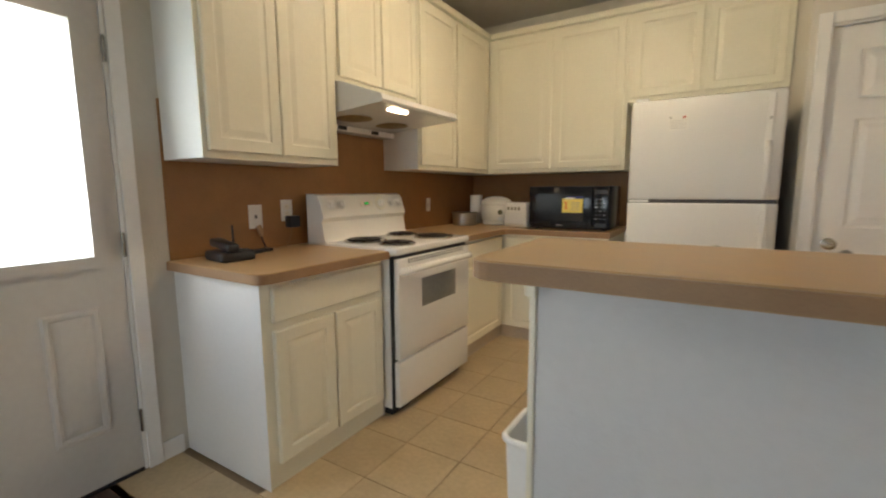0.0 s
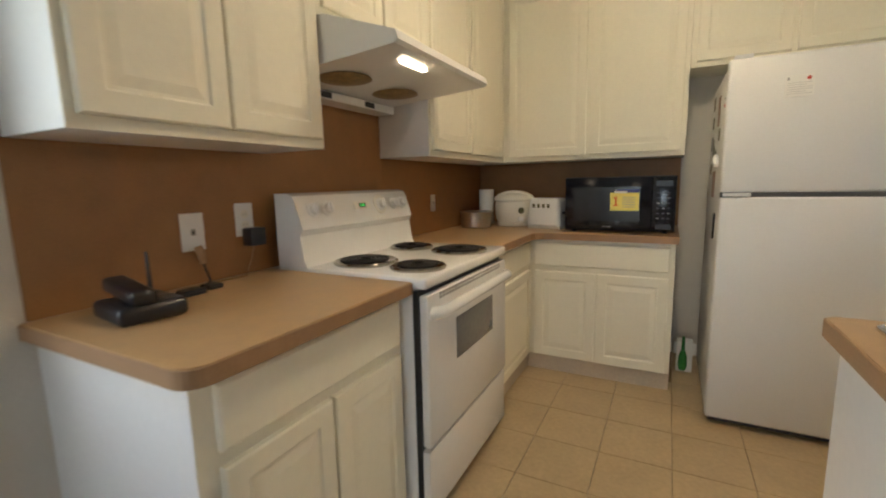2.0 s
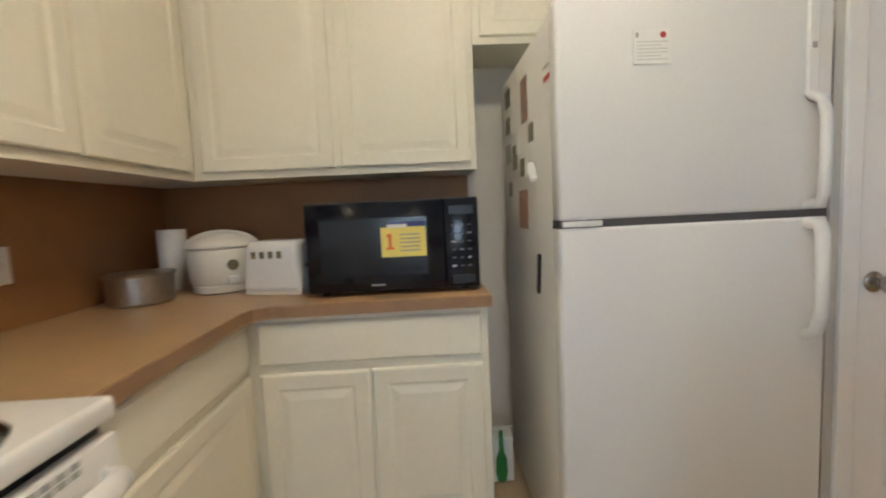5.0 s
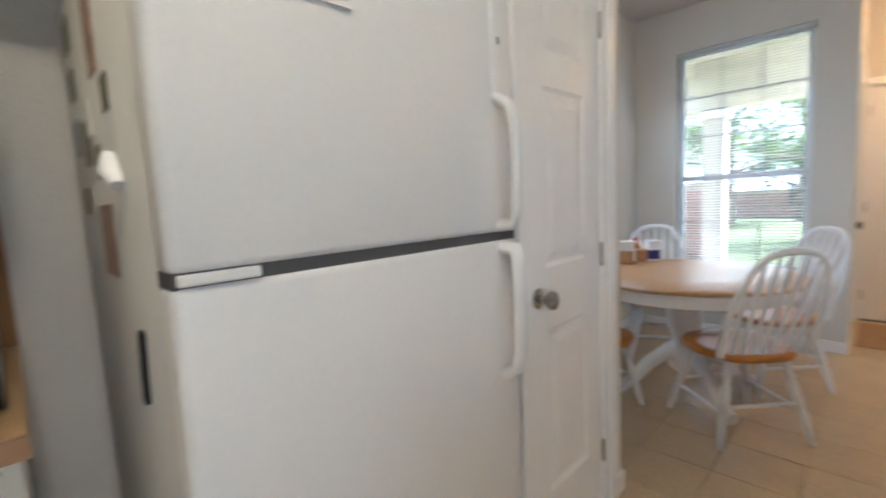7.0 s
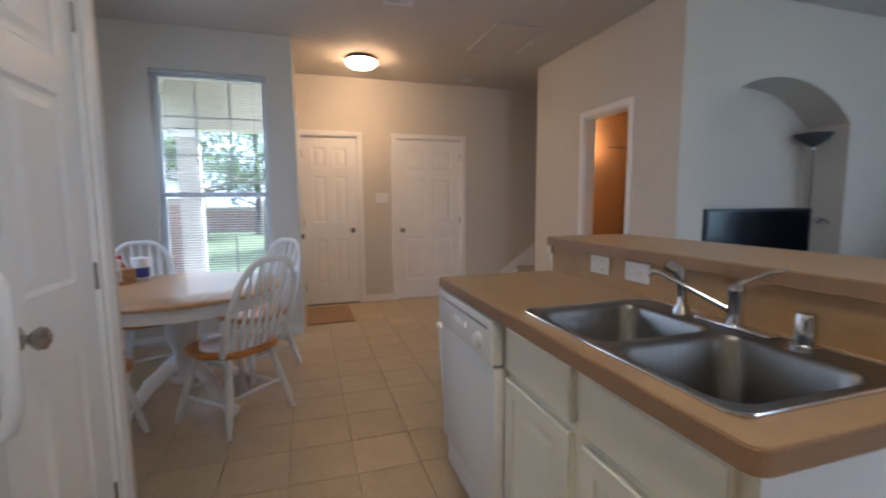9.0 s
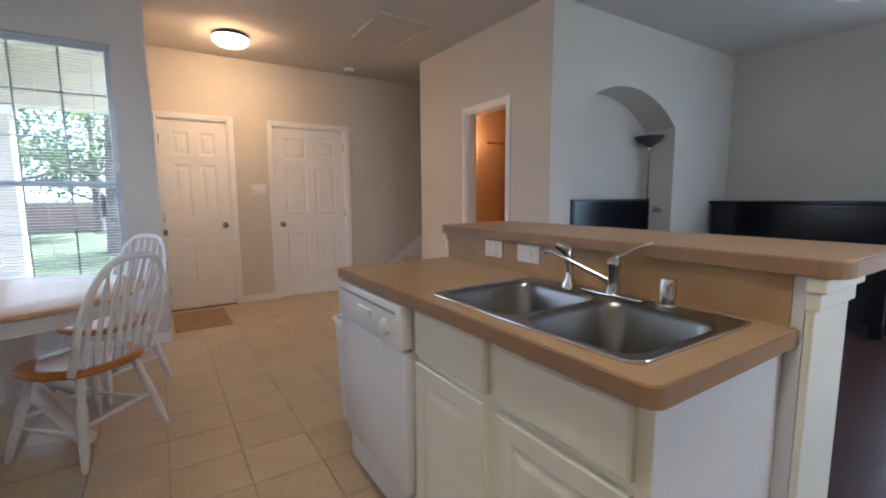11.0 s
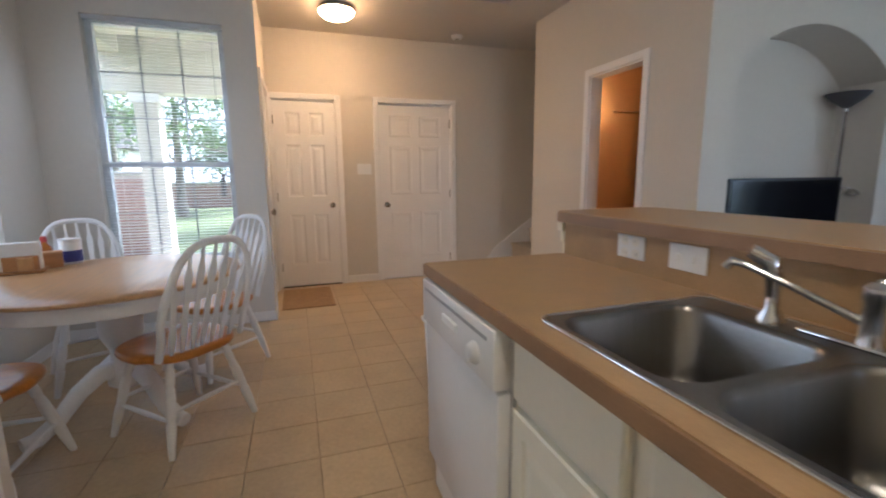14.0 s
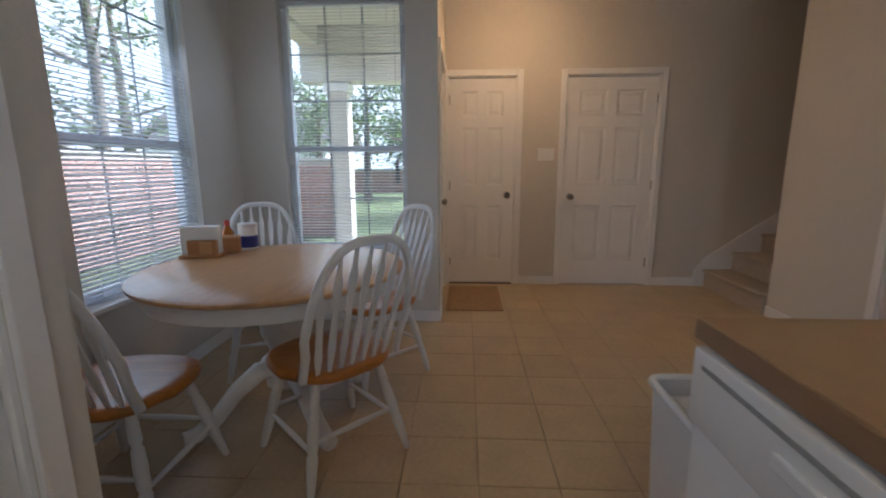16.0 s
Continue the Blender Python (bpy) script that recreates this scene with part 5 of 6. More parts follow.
to = thing("toaster", 0.665, 2.51, 0.91, "white two-slot toaster on the corner worktop", "toaster", rz=-14)
bm = box(bmesh.new(), -0.125, -0.08, 0.008, 0.125, 0.085, 0.205, bev=0.026, seg=4)
for v in bm.verts:
    k = 1 - 0.16 * (v.co.z / 0.205)
    v.co.x, v.co.y = v.co.x * k, v.co.y * k
part("body", bm, WHITEPL, to, smooth=50)
part("base", box(bmesh.new(), -0.12, -0.07, 0.0, 0.12, 0.08, 0.02, bev=0.005), CERAM, to)
for sy in (-0.03, 0.035):
    part("slot", boxes((-0.085, sy - 0.012, 0.2035, 0.085, sy + 0.012, 0.2062)), GREYGAP, to)
part("decor_band", boxes(*[(-0.078 + 0.036 * i, -0.0735, 0.140, -0.060 + 0.036 * i, -0.0690, 0.166) for i in range(4)]), OLIVEP, to, "small printed pictures")
part("lever", boxes((0.110, -0.02, 0.10, 0.134, 0.02, 0.115), bev=0.004), BLACK, to)

rc = thing("rice_cooker", 0.385, 2.64, 0.91, "white rice cooker with a carrying handle", "rice cooker")
part("base", lathe(bmesh.new(), [(0.11, 0.0), (0.122, 0.006), (0.124, 0.03), (0.118, 0.034)], 32), CERAM, rc, smooth=40)
part("body", lathe(bmesh.new(), [(0.118, 0.032), (0.132, 0.05), (0.138, 0.11), (0.137, 0.175), (0.132, 0.18)], 32), CERAM, rc, smooth=50)
part("lid", lathe(bmesh.new(), [(0.136, 0.178), (0.145, 0.186), (0.142, 0.20), (0.11, 0.222), (0.05, 0.235), (0.02, 0.237)], 32), CERAM, rc, "domed white lid", smooth=50)
hp_ = [(0.145 * math.cos(a), 0.0, 0.18 + 0.062 * math.sin(a)) for a in [math.pi * k / 14 for k in range(15)]]
part("handle", tube(bmesh.new(), hp_, 0.012, 10, (0.8, 1.2)), CERAM, rc, "arched carrying handle", smooth=60)
bm = lathe(bmesh.new(), [(0.022, 0), (0.022, 0.002)], 16, Matrix.Rotation(radians(-52), 4, "Z") @ Matrix.Translation((0.1385, 0, 0.115)) @ Matrix.Rotation(math.pi / 2, 4, "Y"))
part("floral_mark", bm, OLIVEP, rc, "green printed motif")
bm = boxes((0.12, -0.02, 0.04, 0.142, 0.02, 0.07), bev=0.004)
bm.transform(Matrix.Rotation(radians(-52), 4, "Z"))
part("switch", bm, WHITEPL, rc)
pn = thing("cooking_pot", 0.170, 2.43, 0.91, "dull aluminium cooking pot", "pot")
part("pan", lathe(bmesh.new(), [(0.10, 0.0), (0.108, 0.008), (0.112, 0.105), (0.118, 0.108), (0.108, 0.110), (0.104, 0.10), (0.10, 0.012)], 32), POTMETAL, pn, smooth=40)
part("rim", lathe(bmesh.new(), [(0.116, 0.106), (0.120, 0.110), (0.116, 0.114), (0.06, 0.116), (0.03, 0.118)], 32), POTMETAL, pn, smooth=40)
pr_ = thing("paper_towel_roll", 0.135, 2.72, 0.91, "upright roll of white paper towels", "paper towel")
part("roll", lathe(bmesh.new(), [(0.055, 0.008), (0.057, 0.012), (0.057, 0.262), (0.022, 0.263)], 24), PAPER, pr_, smooth=40)
part("holder", lathe(bmesh.new(), [(0.065, 0.0), (0.065, 0.008), (0.01, 0.009)], 24), CERAM, pr_)

# green card and bottle beside the refrigerator
gb = thing("green_bag", 1.53, 2.62, 0.0, "white carton with a green bottle print", "carton")
part("carton", box(bmesh.new(), -0.045, -0.03, 0, 0.045, 0.05, 0.20, bev=0.003), PAPER, gb)
part("print", lathe(bmesh.new(), [(0.02, 0.02), (0.026, 0.05), (0.024, 0.11), (0.010, 0.15), (0.009, 0.235), (0.007, 0.24)], 14, Matrix.Translation((-0.01, -0.045, 0))), GREENP, gb, "green glass bottle", smooth=40)

# ---- bins at the ends of the island ----


def bin_(x, y, w, d, h, label):
    b = thing("waste_bin", x, y, 0, label, "bin", "waste bins")
    bm = bmesh.new()
    lo = rounded(-w / 2 * 0.82, w / 2 * 0.82, -d / 2 * 0.82, d / 2 * 0.82, 0.03, 5)
    lp = [[bm.verts.new((px * s, py * s, z)) for px, py in lo] for s, z in ((1.0, 0.0), (1.02, 0.01), (1.2, h - 0.03))]
    for a, c in zip(lp, lp[1:]):
        for i in range(len(lo)):
            bm.faces.new((a[i], a[(i + 1) % len(lo)], c[(i + 1) % len(lo)], c[i]))
    bm.faces.new(lp[0])
    part("tub", bm, WHITEPL, b, smooth=40)
    bm = bmesh.new()
    rim_ = [(px * 1.22, py * 1.22, h - 0.025) for px, py in lo]
    tube(bm, rim_ + rim_[:1], 0.012, 8)
    part("rim", bm, WHITEPL, b, "rolled white rim", smooth=60)
    return b


b1 = bin_(1.60, 0.36, 0.17, 0.24, 0.42, "small white plastic waste bin beside the island")
b2 = bin_(3.455, 0.55, 0.34, 0.27, 0.59, "tall white plastic waste bin beside the dishwasher")
part("liner", box(bmesh.new(), -0.11, -0.12, 0.50, 0.11, 0.12, 0.55, bev=0.03), PAPER, b2, "white bin liner")

# ---- dining table and chairs ----
TX, TY = 4.32, 2.12
tb = thing("dining_table", TX, TY, 0, "round pedestal table, light oak top on white base", "table")
part("tabletop", lathe(bmesh.new(), [(0.54, 0.715), (0.575, 0.717), (0.588, 0.726), (0.588, 0.737), (0.575, 0.745), (0.30, 0.746)], 72), TOPWOOD, tb, smooth=40)
part("apron", lathe(bmesh.new(), [(0.50, 0.64), (0.535, 0.642), (0.54, 0.65), (0.54, 0.715), (0.40, 0.716)], 60), CHAIRW, tb, "white round apron", smooth=40)
part("pedestal", lathe(bmesh.new(), [(0.06, 0.14), (0.085, 0.16), (0.09, 0.24), (0.065, 0.28), (0.06, 0.34), (0.095, 0.42), (0.10, 0.50), (0.075, 0.56), (0.085, 0.60), (0.20, 0.64), (0.20, 0.642)], 28), CHAIRW, tb, "turned white pedestal", smooth=40)
for k in range(4):
    a = radians(45 + 90 * k)
    pts = [(r * math.cos(a), r * math.sin(a), z) for r, z in ((0.05, 0.24), (0.12, 0.25), (0.22, 0.19), (0.32, 0.09), (0.40, 0.045), (0.455, 0.045))]
    part("foot", tube(bmesh.new(), pts, [0.05, 0.048, 0.042, 0.038, 0.038, 0.034], 10, (1.0, 0.8)), CHAIRW, tb, "curved white foot", smooth=60)


def chair(x, y, face):
    """An arrow-back chair, its front towards the heading face (degrees from +x)."""
    c = thing("dining_chair", x, y, 0, "white arrow-back chair with a honey wood seat", "chair", "chairs round the table", rz=face - 90)
    bm = bmesh.new()
    out = []
    for k in range(40):
        a = 2 * math.pi * k / 40
        ex = math.copysign(abs(math.cos(a)) ** 0.72, math.cos(a)) * (0.240 if math.sin(a) > -0.2 else 0.222)
        ey = math.copysign(abs(math.sin(a)) ** 0.78, math.sin(a)) * 0.228
        out.append((ex, ey))
    loops = []
    for s, z in ((0.86, 0.408), (0.97, 0.415), (1.0, 0.428), (0.985, 0.442), (0.93, 0.449), (0.70, 0.440), (0.35, 0.434)):
        loops.append([bm.verts.new((px * s, py * s, z)) for px, py in out])
    for a, b in zip(loops, loops[1:]):
        for i in range(40):
            bm.faces.new((a[i], a[(i + 1) % 40], b[(i + 1) % 40], b[i]))
    bm.faces.new(loops[0])
    bm.faces.new(loops[-1])
    part("seat", bm, SEATWOOD, c, "honey-stained wooden seat", smooth=50)
    tops, feet = [], []
    for sx in (-1, 1):
        for sy in (-1, 1):
            top, ft = Vector((0.135 * sx, 0.135 * sy, 0.415)), Vector((0.224 * sx, 0.220 * sy, 0.0))
            tops.append(top)
            feet.append(ft)
            L = (top - ft).length
            prof = [(0.013, 0), (0.015, 0.02), (0.021, 0.11), (0.022, 0.15), (0.016, 0.165), (0.021, 0.178), (0.023, 0.24), (0.020, 0.30), (0.015, 0.315), (0.020, 0.328), (0.017, L)]
            part("leg", lathe(bmesh.new(), prof, 12, between(ft, top)), CHAIRW, c, smooth=50)

    def at(i, z):
        f = z / 0.415
        return feet[i].lerp(tops[i], f)

    for i, j, z in ((0, 1, 0.155), (2, 3, 0.155), (0, 2, 0.19), (1, 3, 0.19)):
        p, q = at(i, z), at(j, z)
        pts = [p.lerp(q, f) for f in (0, 0.25, 0.5, 0.75, 1)]
        part("stretcher", tube(bmesh.new(), pts, [0.008, 0.010, 0.012, 0.010, 0.008], 8), CHAIRW, c, smooth=60)
    bow = []
    for k in range(25):
        a = math.pi * (1 - k / 24)
        h = math.sin(a)
        bx_ = 0.222 * math.copysign(abs(math.cos(a)) ** 0.62, math.cos(a)) * (0.93 if h < 0.2 else 1.0)
        bz = 0.44 + 0.515 * h ** 0.80
        bow.append((bx_, -0.178 - 0.17 * (bz - 0.44) / 0.5, bz))
    part("bow", tube(bmesh.new(), bow, 0.0145, 10, (1.0, 1.15)), CHAIRW, c, "bent white hoop back", smooth=60)
    for k in range(7):
        u = (k - 3) / 3
        xb, xt = 0.145 * u, 0.175 * u
        zt = 0.44 + 0.515 * (1 - abs(xt / 0.222) ** 3.2) ** 0.42 - 0.012
        zt = min(zt, 0.952)
        L = zt - 0.44
        P = lambda f: Vector((xb + (xt - xb) * f, -0.172 - 0.17 * (L * f) / 0.5, 0.44 + L * f))
        fs = [0, 0.10, 0.22, 0.34, 0.55, 0.70, 0.78, 0.86, 1.0]
        ws = [0.006, 0.010, 0.015, 0.0125, 0.012, 0.0155, 0.017, 0.008, 0.0055]
        bm = bmesh.new()
        rings_ = []
        for f, w in zip(fs, ws):
            p = P(f)
            rings_.append([bm.verts.new(p + Vector(o)) for o in ((-w, -0.004, 0), (w, -0.004, 0), (w, 0.004, 0), (-w, 0.004, 0))])
        for a, b in zip(rings_, rings_[1:]):
            for i in range(4):
                bm.faces.new((a[i], a[(i + 1) % 4], b[(i + 1) % 4], b[i]))
        bm.faces.new(rings_[0])
        bm.faces.new(rings_[-1])
        part("spindle", bm, CHAIRW, c, "arrow-shaped white spindle")
    return c


ch = chair(4.05, 1.80, 46)
for x, y, a in ((4.80, 1.770, 135), (3.76, 2.47, 0), (4.88, 2.45, 205)):
    copy_thing(ch, pose(x, y, 0, 0, 0, a - 90))

# ---- things on the table ----
nh = thing("napkin_holder", 4.515, 2.585, 0.746, "wooden napkin holder with white napkins", "napkin holder", rz=-76)
part("tray", box(bmesh.new(), -0.10, -0.075, 0, 0.10, 0.06, 0.014, bev=0.004), BOXWOOD, nh)
part("front_board", box(bmesh.new(), -0.060, -0.055, 0.014, 0.080, -0.033, 0.088, bev=0.004), BOXWOOD, nh)
part("back_board", box(bmesh.new(), -0.075, 0.035, 0.014, 0.055, 0.047, 0.095, bev=0.004), BOXWOOD, nh)
part("napkin_block", box(bmesh.new(), -0.095, -0.030, 0.014, 0.085, 0.03, 0.155, bev=0.004), PAPER, nh, "white paper napkins")
part("shaker", box(bmesh.new(), 0.000, -0.070, 0.014, 0.060, -0.055, 0.082, bev=0.005), TOPWOOD, nh, "pale wooden block")
sb = thing("sauce_bottle", 4.735, 2.575, 0.746, "amber sauce bottle with a red cap", "bottle")
part("bottle", lathe(bmesh.new(), [(0.030, 0), (0.034, 0.005), (0.034, 0.092), (0.018, 0.118), (0.013, 0.13)], 18), SAUCE, sb, smooth=40)
part("label_band", lathe(bmesh.new(), [(0.0345, 0.03), (0.0347, 0.032), (0.0347, 0.078), (0.0345, 0.08)], 18), BOXWOOD, sb)
part("cap", lathe(bmesh.new(), [(0.016, 0.128), (0.016, 0.155), (0.010, 0.16)], 16), REDP, sb, "red cap", smooth=40)
wb = thing("wooden_box", 4.625, 2.495, 0.746, "small caramel wooden box beside the napkin holder", "box", rz=-70)
part("box_body", box(bmesh.new(), -0.042, -0.035, 0, 0.042, 0.035, 0.088, bev=0.006), BOXWOOD, wb, smooth=40)
part("box_rim", boxes((-0.044, -0.037, 0.078, 0.044, 0.037, 0.086), bev=0.003), TOPWOOD, wb, "paler wooden rim")
jr = thing("blue_jar", 4.73, 2.455, 0.746, "white jar with a dark blue label", "jar")
part("jar", lathe(bmesh.new(), [(0.048, 0), (0.052, 0.004), (0.052, 0.118), (0.048, 0.122)], 24), WHITEPL, jr, smooth=40)
part("label_band", lathe(bmesh.new(), [(0.0525, 0.012), (0.0530, 0.014), (0.0530, 0.075), (0.0525, 0.077)], 24), BLUEP, jr, "dark blue label band", smooth=40)
part("lid", lathe(bmesh.new(), [(0.050, 0.12), (0.052, 0.124), (0.052, 0.142), (0.02, 0.145)], 24), WHITEPL, jr, smooth=40)

one("door_mat", box(bmesh.new(), 5.89, 0.91, 0.0, 6.64, 1.395, 0.012, bev=0.005), MATBRN, "flat brown fibre door mat by the front door", "mat")

# ---- living room ----
tvs = thing("tv_stand", 3.99, -2.17, 0, "low black television stand in the arched recess", "tv stand")
part("top", box(bmesh.new(), -0.14, -0.62, 0.62, 0.15, 0.62, 0.65, bev=0.004), BLACK, tvs)
part("side_panel", boxes((-0.14, -0.62, 0, 0.15, -0.59, 0.62)), BLACK, tvs)
part("side_panel", boxes((-0.14, 0.59, 0, 0.15, 0.62, 0.62)), BLACK, tvs)
part("shelf", boxes((-0.14, -0.59, 0.25, 0.15, 0.59, 0.275)), BLACK, tvs)
tv = thing("television", 3.95, -2.17, 0.65, "black flat television on a stand", "television")
part("housing", box(bmesh.new(), -0.02, -0.58, 0.07, 0.03, 0.58, 0.53, bev=0.006), BLACK, tv)
part("screen", boxes((-0.023, -0.555, 0.10, -0.0195, 0.555, 0.51)), GLOSSBLACK, tv, "glossy dark screen")
part("foot", box(bmesh.new(), -0.09, -0.25, 0, 0.11, 0.25, 0.015, bev=0.005), BLACK, tv)
part("neck", boxes((-0.01, -0.05, 0.01, 0.02, 0.05, 0.09)), BLACK, tv)
fl = thing("floor_lamp", 4.02, -2.84, 0, "chrome torchiere floor lamp with a reading arm", "floor lamp")
part("base", lathe(bmesh.new(), [(0.125, 0), (0.13, 0.012), (0.06, 0.03), (0.016, 0.04)], 28), NICKEL, fl, smooth=40)
part("pole", lathe(bmesh.new(), [(0.012, 0.03), (0.012, 1.66), (0.02, 1.67), (0.02, 1.71), (0.012, 1.72)], 14), CHROME, fl, smooth=40)
part("bowl_shade", lathe(bmesh.new(), [(0.02, 1.70), (0.05, 1.725), (0.10, 1.76), (0.138, 1.805), (0.14, 1.812), (0.133, 1.812), (0.09, 1.77), (0.03, 1.74)], 28), GREYGAP, fl, "dark bowl shade", smooth=50)
arm = part("reading_arm", tube(bmesh.new(), [(0, 0, 1.08), (-0.03, -0.06, 1.10), (-0.05, -0.11, 1.08)], 0.008, 8), CHROME, fl, smooth=60)
part("arm_shade", lathe(bmesh.new(), [(0.02, 1.085), (0.045, 1.06), (0.05, 1.04), (0.02, 1.05)], 16, Matrix.Translation((-0.05, -0.11, 0))), NICKEL, arm, smooth=50)
pi_ = thing("upright_piano", 2.28, SY + 0.02, 0, "glossy black upright piano against the wall", "piano")
part("case", box(bmesh.new(), 0, 0, 0.08, 1.50, 0.40, 1.12, bev=0.006), GLOSSBLACK, pi_)
part("lid", box(bmesh.new(), -0.02, -0.01, 1.12, 1.52, 0.42, 1.15, bev=0.008), GLOSSBLACK, pi_)
part("key_bed", box(bmesh.new(), 0.02, 0.40, 0.60, 1.48, 0.62, 0.72, bev=0.01), GLOSSBLACK, pi_)
part("upper_panel", box(bmesh.new(), 0.10, 0.40, 0.80, 1.40, 0.412, 1.08, bev=0.004), GLOSSBLACK, pi_)
for lx in (0.02, 1.40):
    part("leg", box(bmesh.new(), lx, 0.50, 0.0, lx + 0.08, 0.58, 0.60, bev=0.008), GLOSSBLACK, pi_)
part("plinth", boxes((0.0, 0.0, 0.0, 1.5, 0.38, 0.08)), BLACK, pi_)

# ---- bathroom ----
bl = thing("vanity_light", 5.72, -1.73, 1.90, "lit globe wall light in the bathroom", "wall light")
part("globe", lathe(bmesh.new(), [(0.016, -0.056), (0.044, -0.04), (0.056, 0.0), (0.044, 0.04), (0.016, 0.056)], 20, Matrix.Translation((-0.10, 0, 0.01))), BATHLAMP, bl, smooth=80)
part("bracket", tube(bmesh.new(), [(0.0, 0, 0.09), (-0.06, 0, 0.10), (-0.10, 0, 0.07)], 0.012, 8), NICKEL, bl, smooth=60)
sc = thing("shower_curtain", 5.60, -2.30, 0.10, "rust brown shower curtain hanging in folds", "curtain")
bm = bmesh.new()
cols = []
for i in range(41):
    f = i / 40
    xx = 0.03 * math.sin(f * 34) - 0.02
    cols.append([bm.verts.new((xx, -0.75 * f, z)) for z in (0, 0.6, 1.2, 1.75)])
for a, b in zip(cols, cols[1:]):
    for k in range(3):
        bm.faces.new((a[k], b[k], b[k + 1], a[k + 1]))
cu = part("cloth", bm, CURTAIN, sc, smooth=80)
so_ = cu.modifiers.new("thick", "SOLIDIFY")
so_.thickness = 0.003
part("rod", tube(bmesh.new(), [(-0.02, 0.35, 1.76), (-0.02, -0.8, 1.76)], 0.012, 8), CHROME, sc, smooth=60)

# ---- outdoors ----
HAZE = bpy.data.materials.new("horizon_haze")
HAZE.use_nodes = True
hz_ = HAZE.node_tree.nodes["Principled BSDF"]
hz_.inputs["Base Color"].default_value = (0.02, 0.02, 0.02, 1)
hz_.inputs["Roughness"].default_value = 1.0
hz_.inputs["Emission Color"].default_value = (0.93, 0.97, 1.0, 1)
hz_.inputs["Emission Strength"].default_value = 0.68
bm = bmesh.new()
ring = [[bm.verts.new((150 * math.cos(a), 150 * math.sin(a), z)) for a in [2 * math.pi * k / 64 for k in range(64)]] for z in (-0.3, 85)]
for k in range(64):
    bm.faces.new((ring[0][k], ring[0][(k + 1) % 64], ring[1][(k + 1) % 64], ring[1][k]))
one("backdrop", bm, HAZE, "bright white hazy sky round the horizon", "sky", "structure")
one("ground", boxes((-300, -300, -0.45, 300, 300, -0.17)), GRASS, "lawn reaching to the horizon", "lawn", "structure")
one("porch_floor", box(bmesh.new(), EX + 0.14, JY + 0.14, -0.17, 8.6, 3.4, -0.03, bev=0.01), CONC, "grey concrete porch floor", "porch", "structure")
one("porch_ceiling", boxes((EX + 0.14, JY + 0.14, 3.0, 8.6, 3.4, 3.15)), PORCH, "cream painted porch ceiling", "ceiling", "structure")
one("porch_beam", boxes((8.3, JY + 0.14, 2.30, 8.6, 3.4, 3.0), (EX + 0.2, 3.15, 2.75, 8.3, 3.4, 3.0)), PORCH, "cream painted porch beam", "beam", "structure")


def column(x, y):
    c = thing("porch_column", x, y, -0.03, "white square porch column", "column", "porch columns")
    part("shaft", box(bmesh.new(), -0.13, -0.13, 0.12, 0.13, 0.13, 2.20, bev=0.01), PORCH, c)
    part("base", box(bmesh.new(), -0.17, -0.17, 0, 0.17, 0.17, 0.12, bev=0.01), TRIM, c)
    part("capital", box(bmesh.new(), -0.17, -0.17, 2.20, 0.17, 0.17, 2.31, bev=0.01), TRIM, c)


column(8.43, 2.93)
ln = thing("porch_lantern", 7.1, 2.28, 2.75, "dark metal porch lantern under the ceiling", "lantern")
part("cage", lathe(bmesh.new(), [(0.05, 0.0), (0.075, 0.02), (0.085, 0.14), (0.03, 0.20), (0.03, 0.25)], 6), BARMETAL, ln)
wc = thing("wind_chime", 6.4, 1.86, 1.05, "dark hanging wind chime on the porch", "wind chime")
part("cord", tube(bmesh.new(), [(0, 0, 0.2), (0, 0, 1.95)], 0.002, 5), BLACK, wc)
part("tube_cluster", lathe(bmesh.new(), [(0.012, 0.0), (0.02, 0.02), (0.02, 0.18), (0.008, 0.22)], 10), GREYGAP, wc)


def brick_wall(name, x0, y0, ux, uy, nx, ny, length, height, label):
    """A wall of running-bond bricks facing (nx, ny)."""
    root = new(name)
    root.matrix_world = side_m(x0, y0, -0.17, ux, uy, nx, ny)
    tagged(root, label, "brick wall", kind="structure")
    part("mortar", boxes((0, -0.12, 0, length, 0.0, height)), MORTAR, root)
    bw, bh = 0.30, 0.10
    bm = bmesh.new()
    for r in range(int(height / bh)):
        off = (r % 2) * bw / 2
        u = -off
        while u < length - 0.02:
            a, b = max(0, u + 0.008), min(length, u + bw - 0.008)
            if b - a > 0.03:
                d = 0.010 + 0.004 * random.random()
                box(bm, a, -0.002, r * bh + 0.008, b, d, (r + 1) * bh - 0.008)
            u += bw
    tagged(part("bricks", bm, BRICK, root), kind="stuff")
    part("coping", box(bmesh.new(), -0.02, -0.16, height, length + 0.02, 0.03, height + 0.06, bev=0.01), CONC, root)
    return root


brick_wall("garden_wall", 3.5, 6.4, 1, 0, 0, -1, 7.6, 1.56, "red brick garden wall facing the window")
brick_wall("garden_wall", 11.0, 6.2, 0, -1, -1, 0, 2.7, 1.48, "red brick garden wall beside the porch")
brick_wall("garden_wall", 26.0, 9.0, 0, -1, -1, 0, 20.0, 1.2, "low red brick wall across the lawn")
house = thing("neighbour_house", 30, 16, -0.2, "pale house with a grey shingle roof", "house")
part("wall", boxes((0, -6, 0, 8, 6, 3.2)), TRIM, house)
bm = bmesh.new()
v = [bm.verts.new(c) for c in ((-0.5, -6.5, 3.1), (8.5, -6.5, 3.1), (8.5, 6.5, 3.1), (-0.5, 6.5, 3.1), (4, -6.5, 5.6), (4, 6.5, 5.6))]
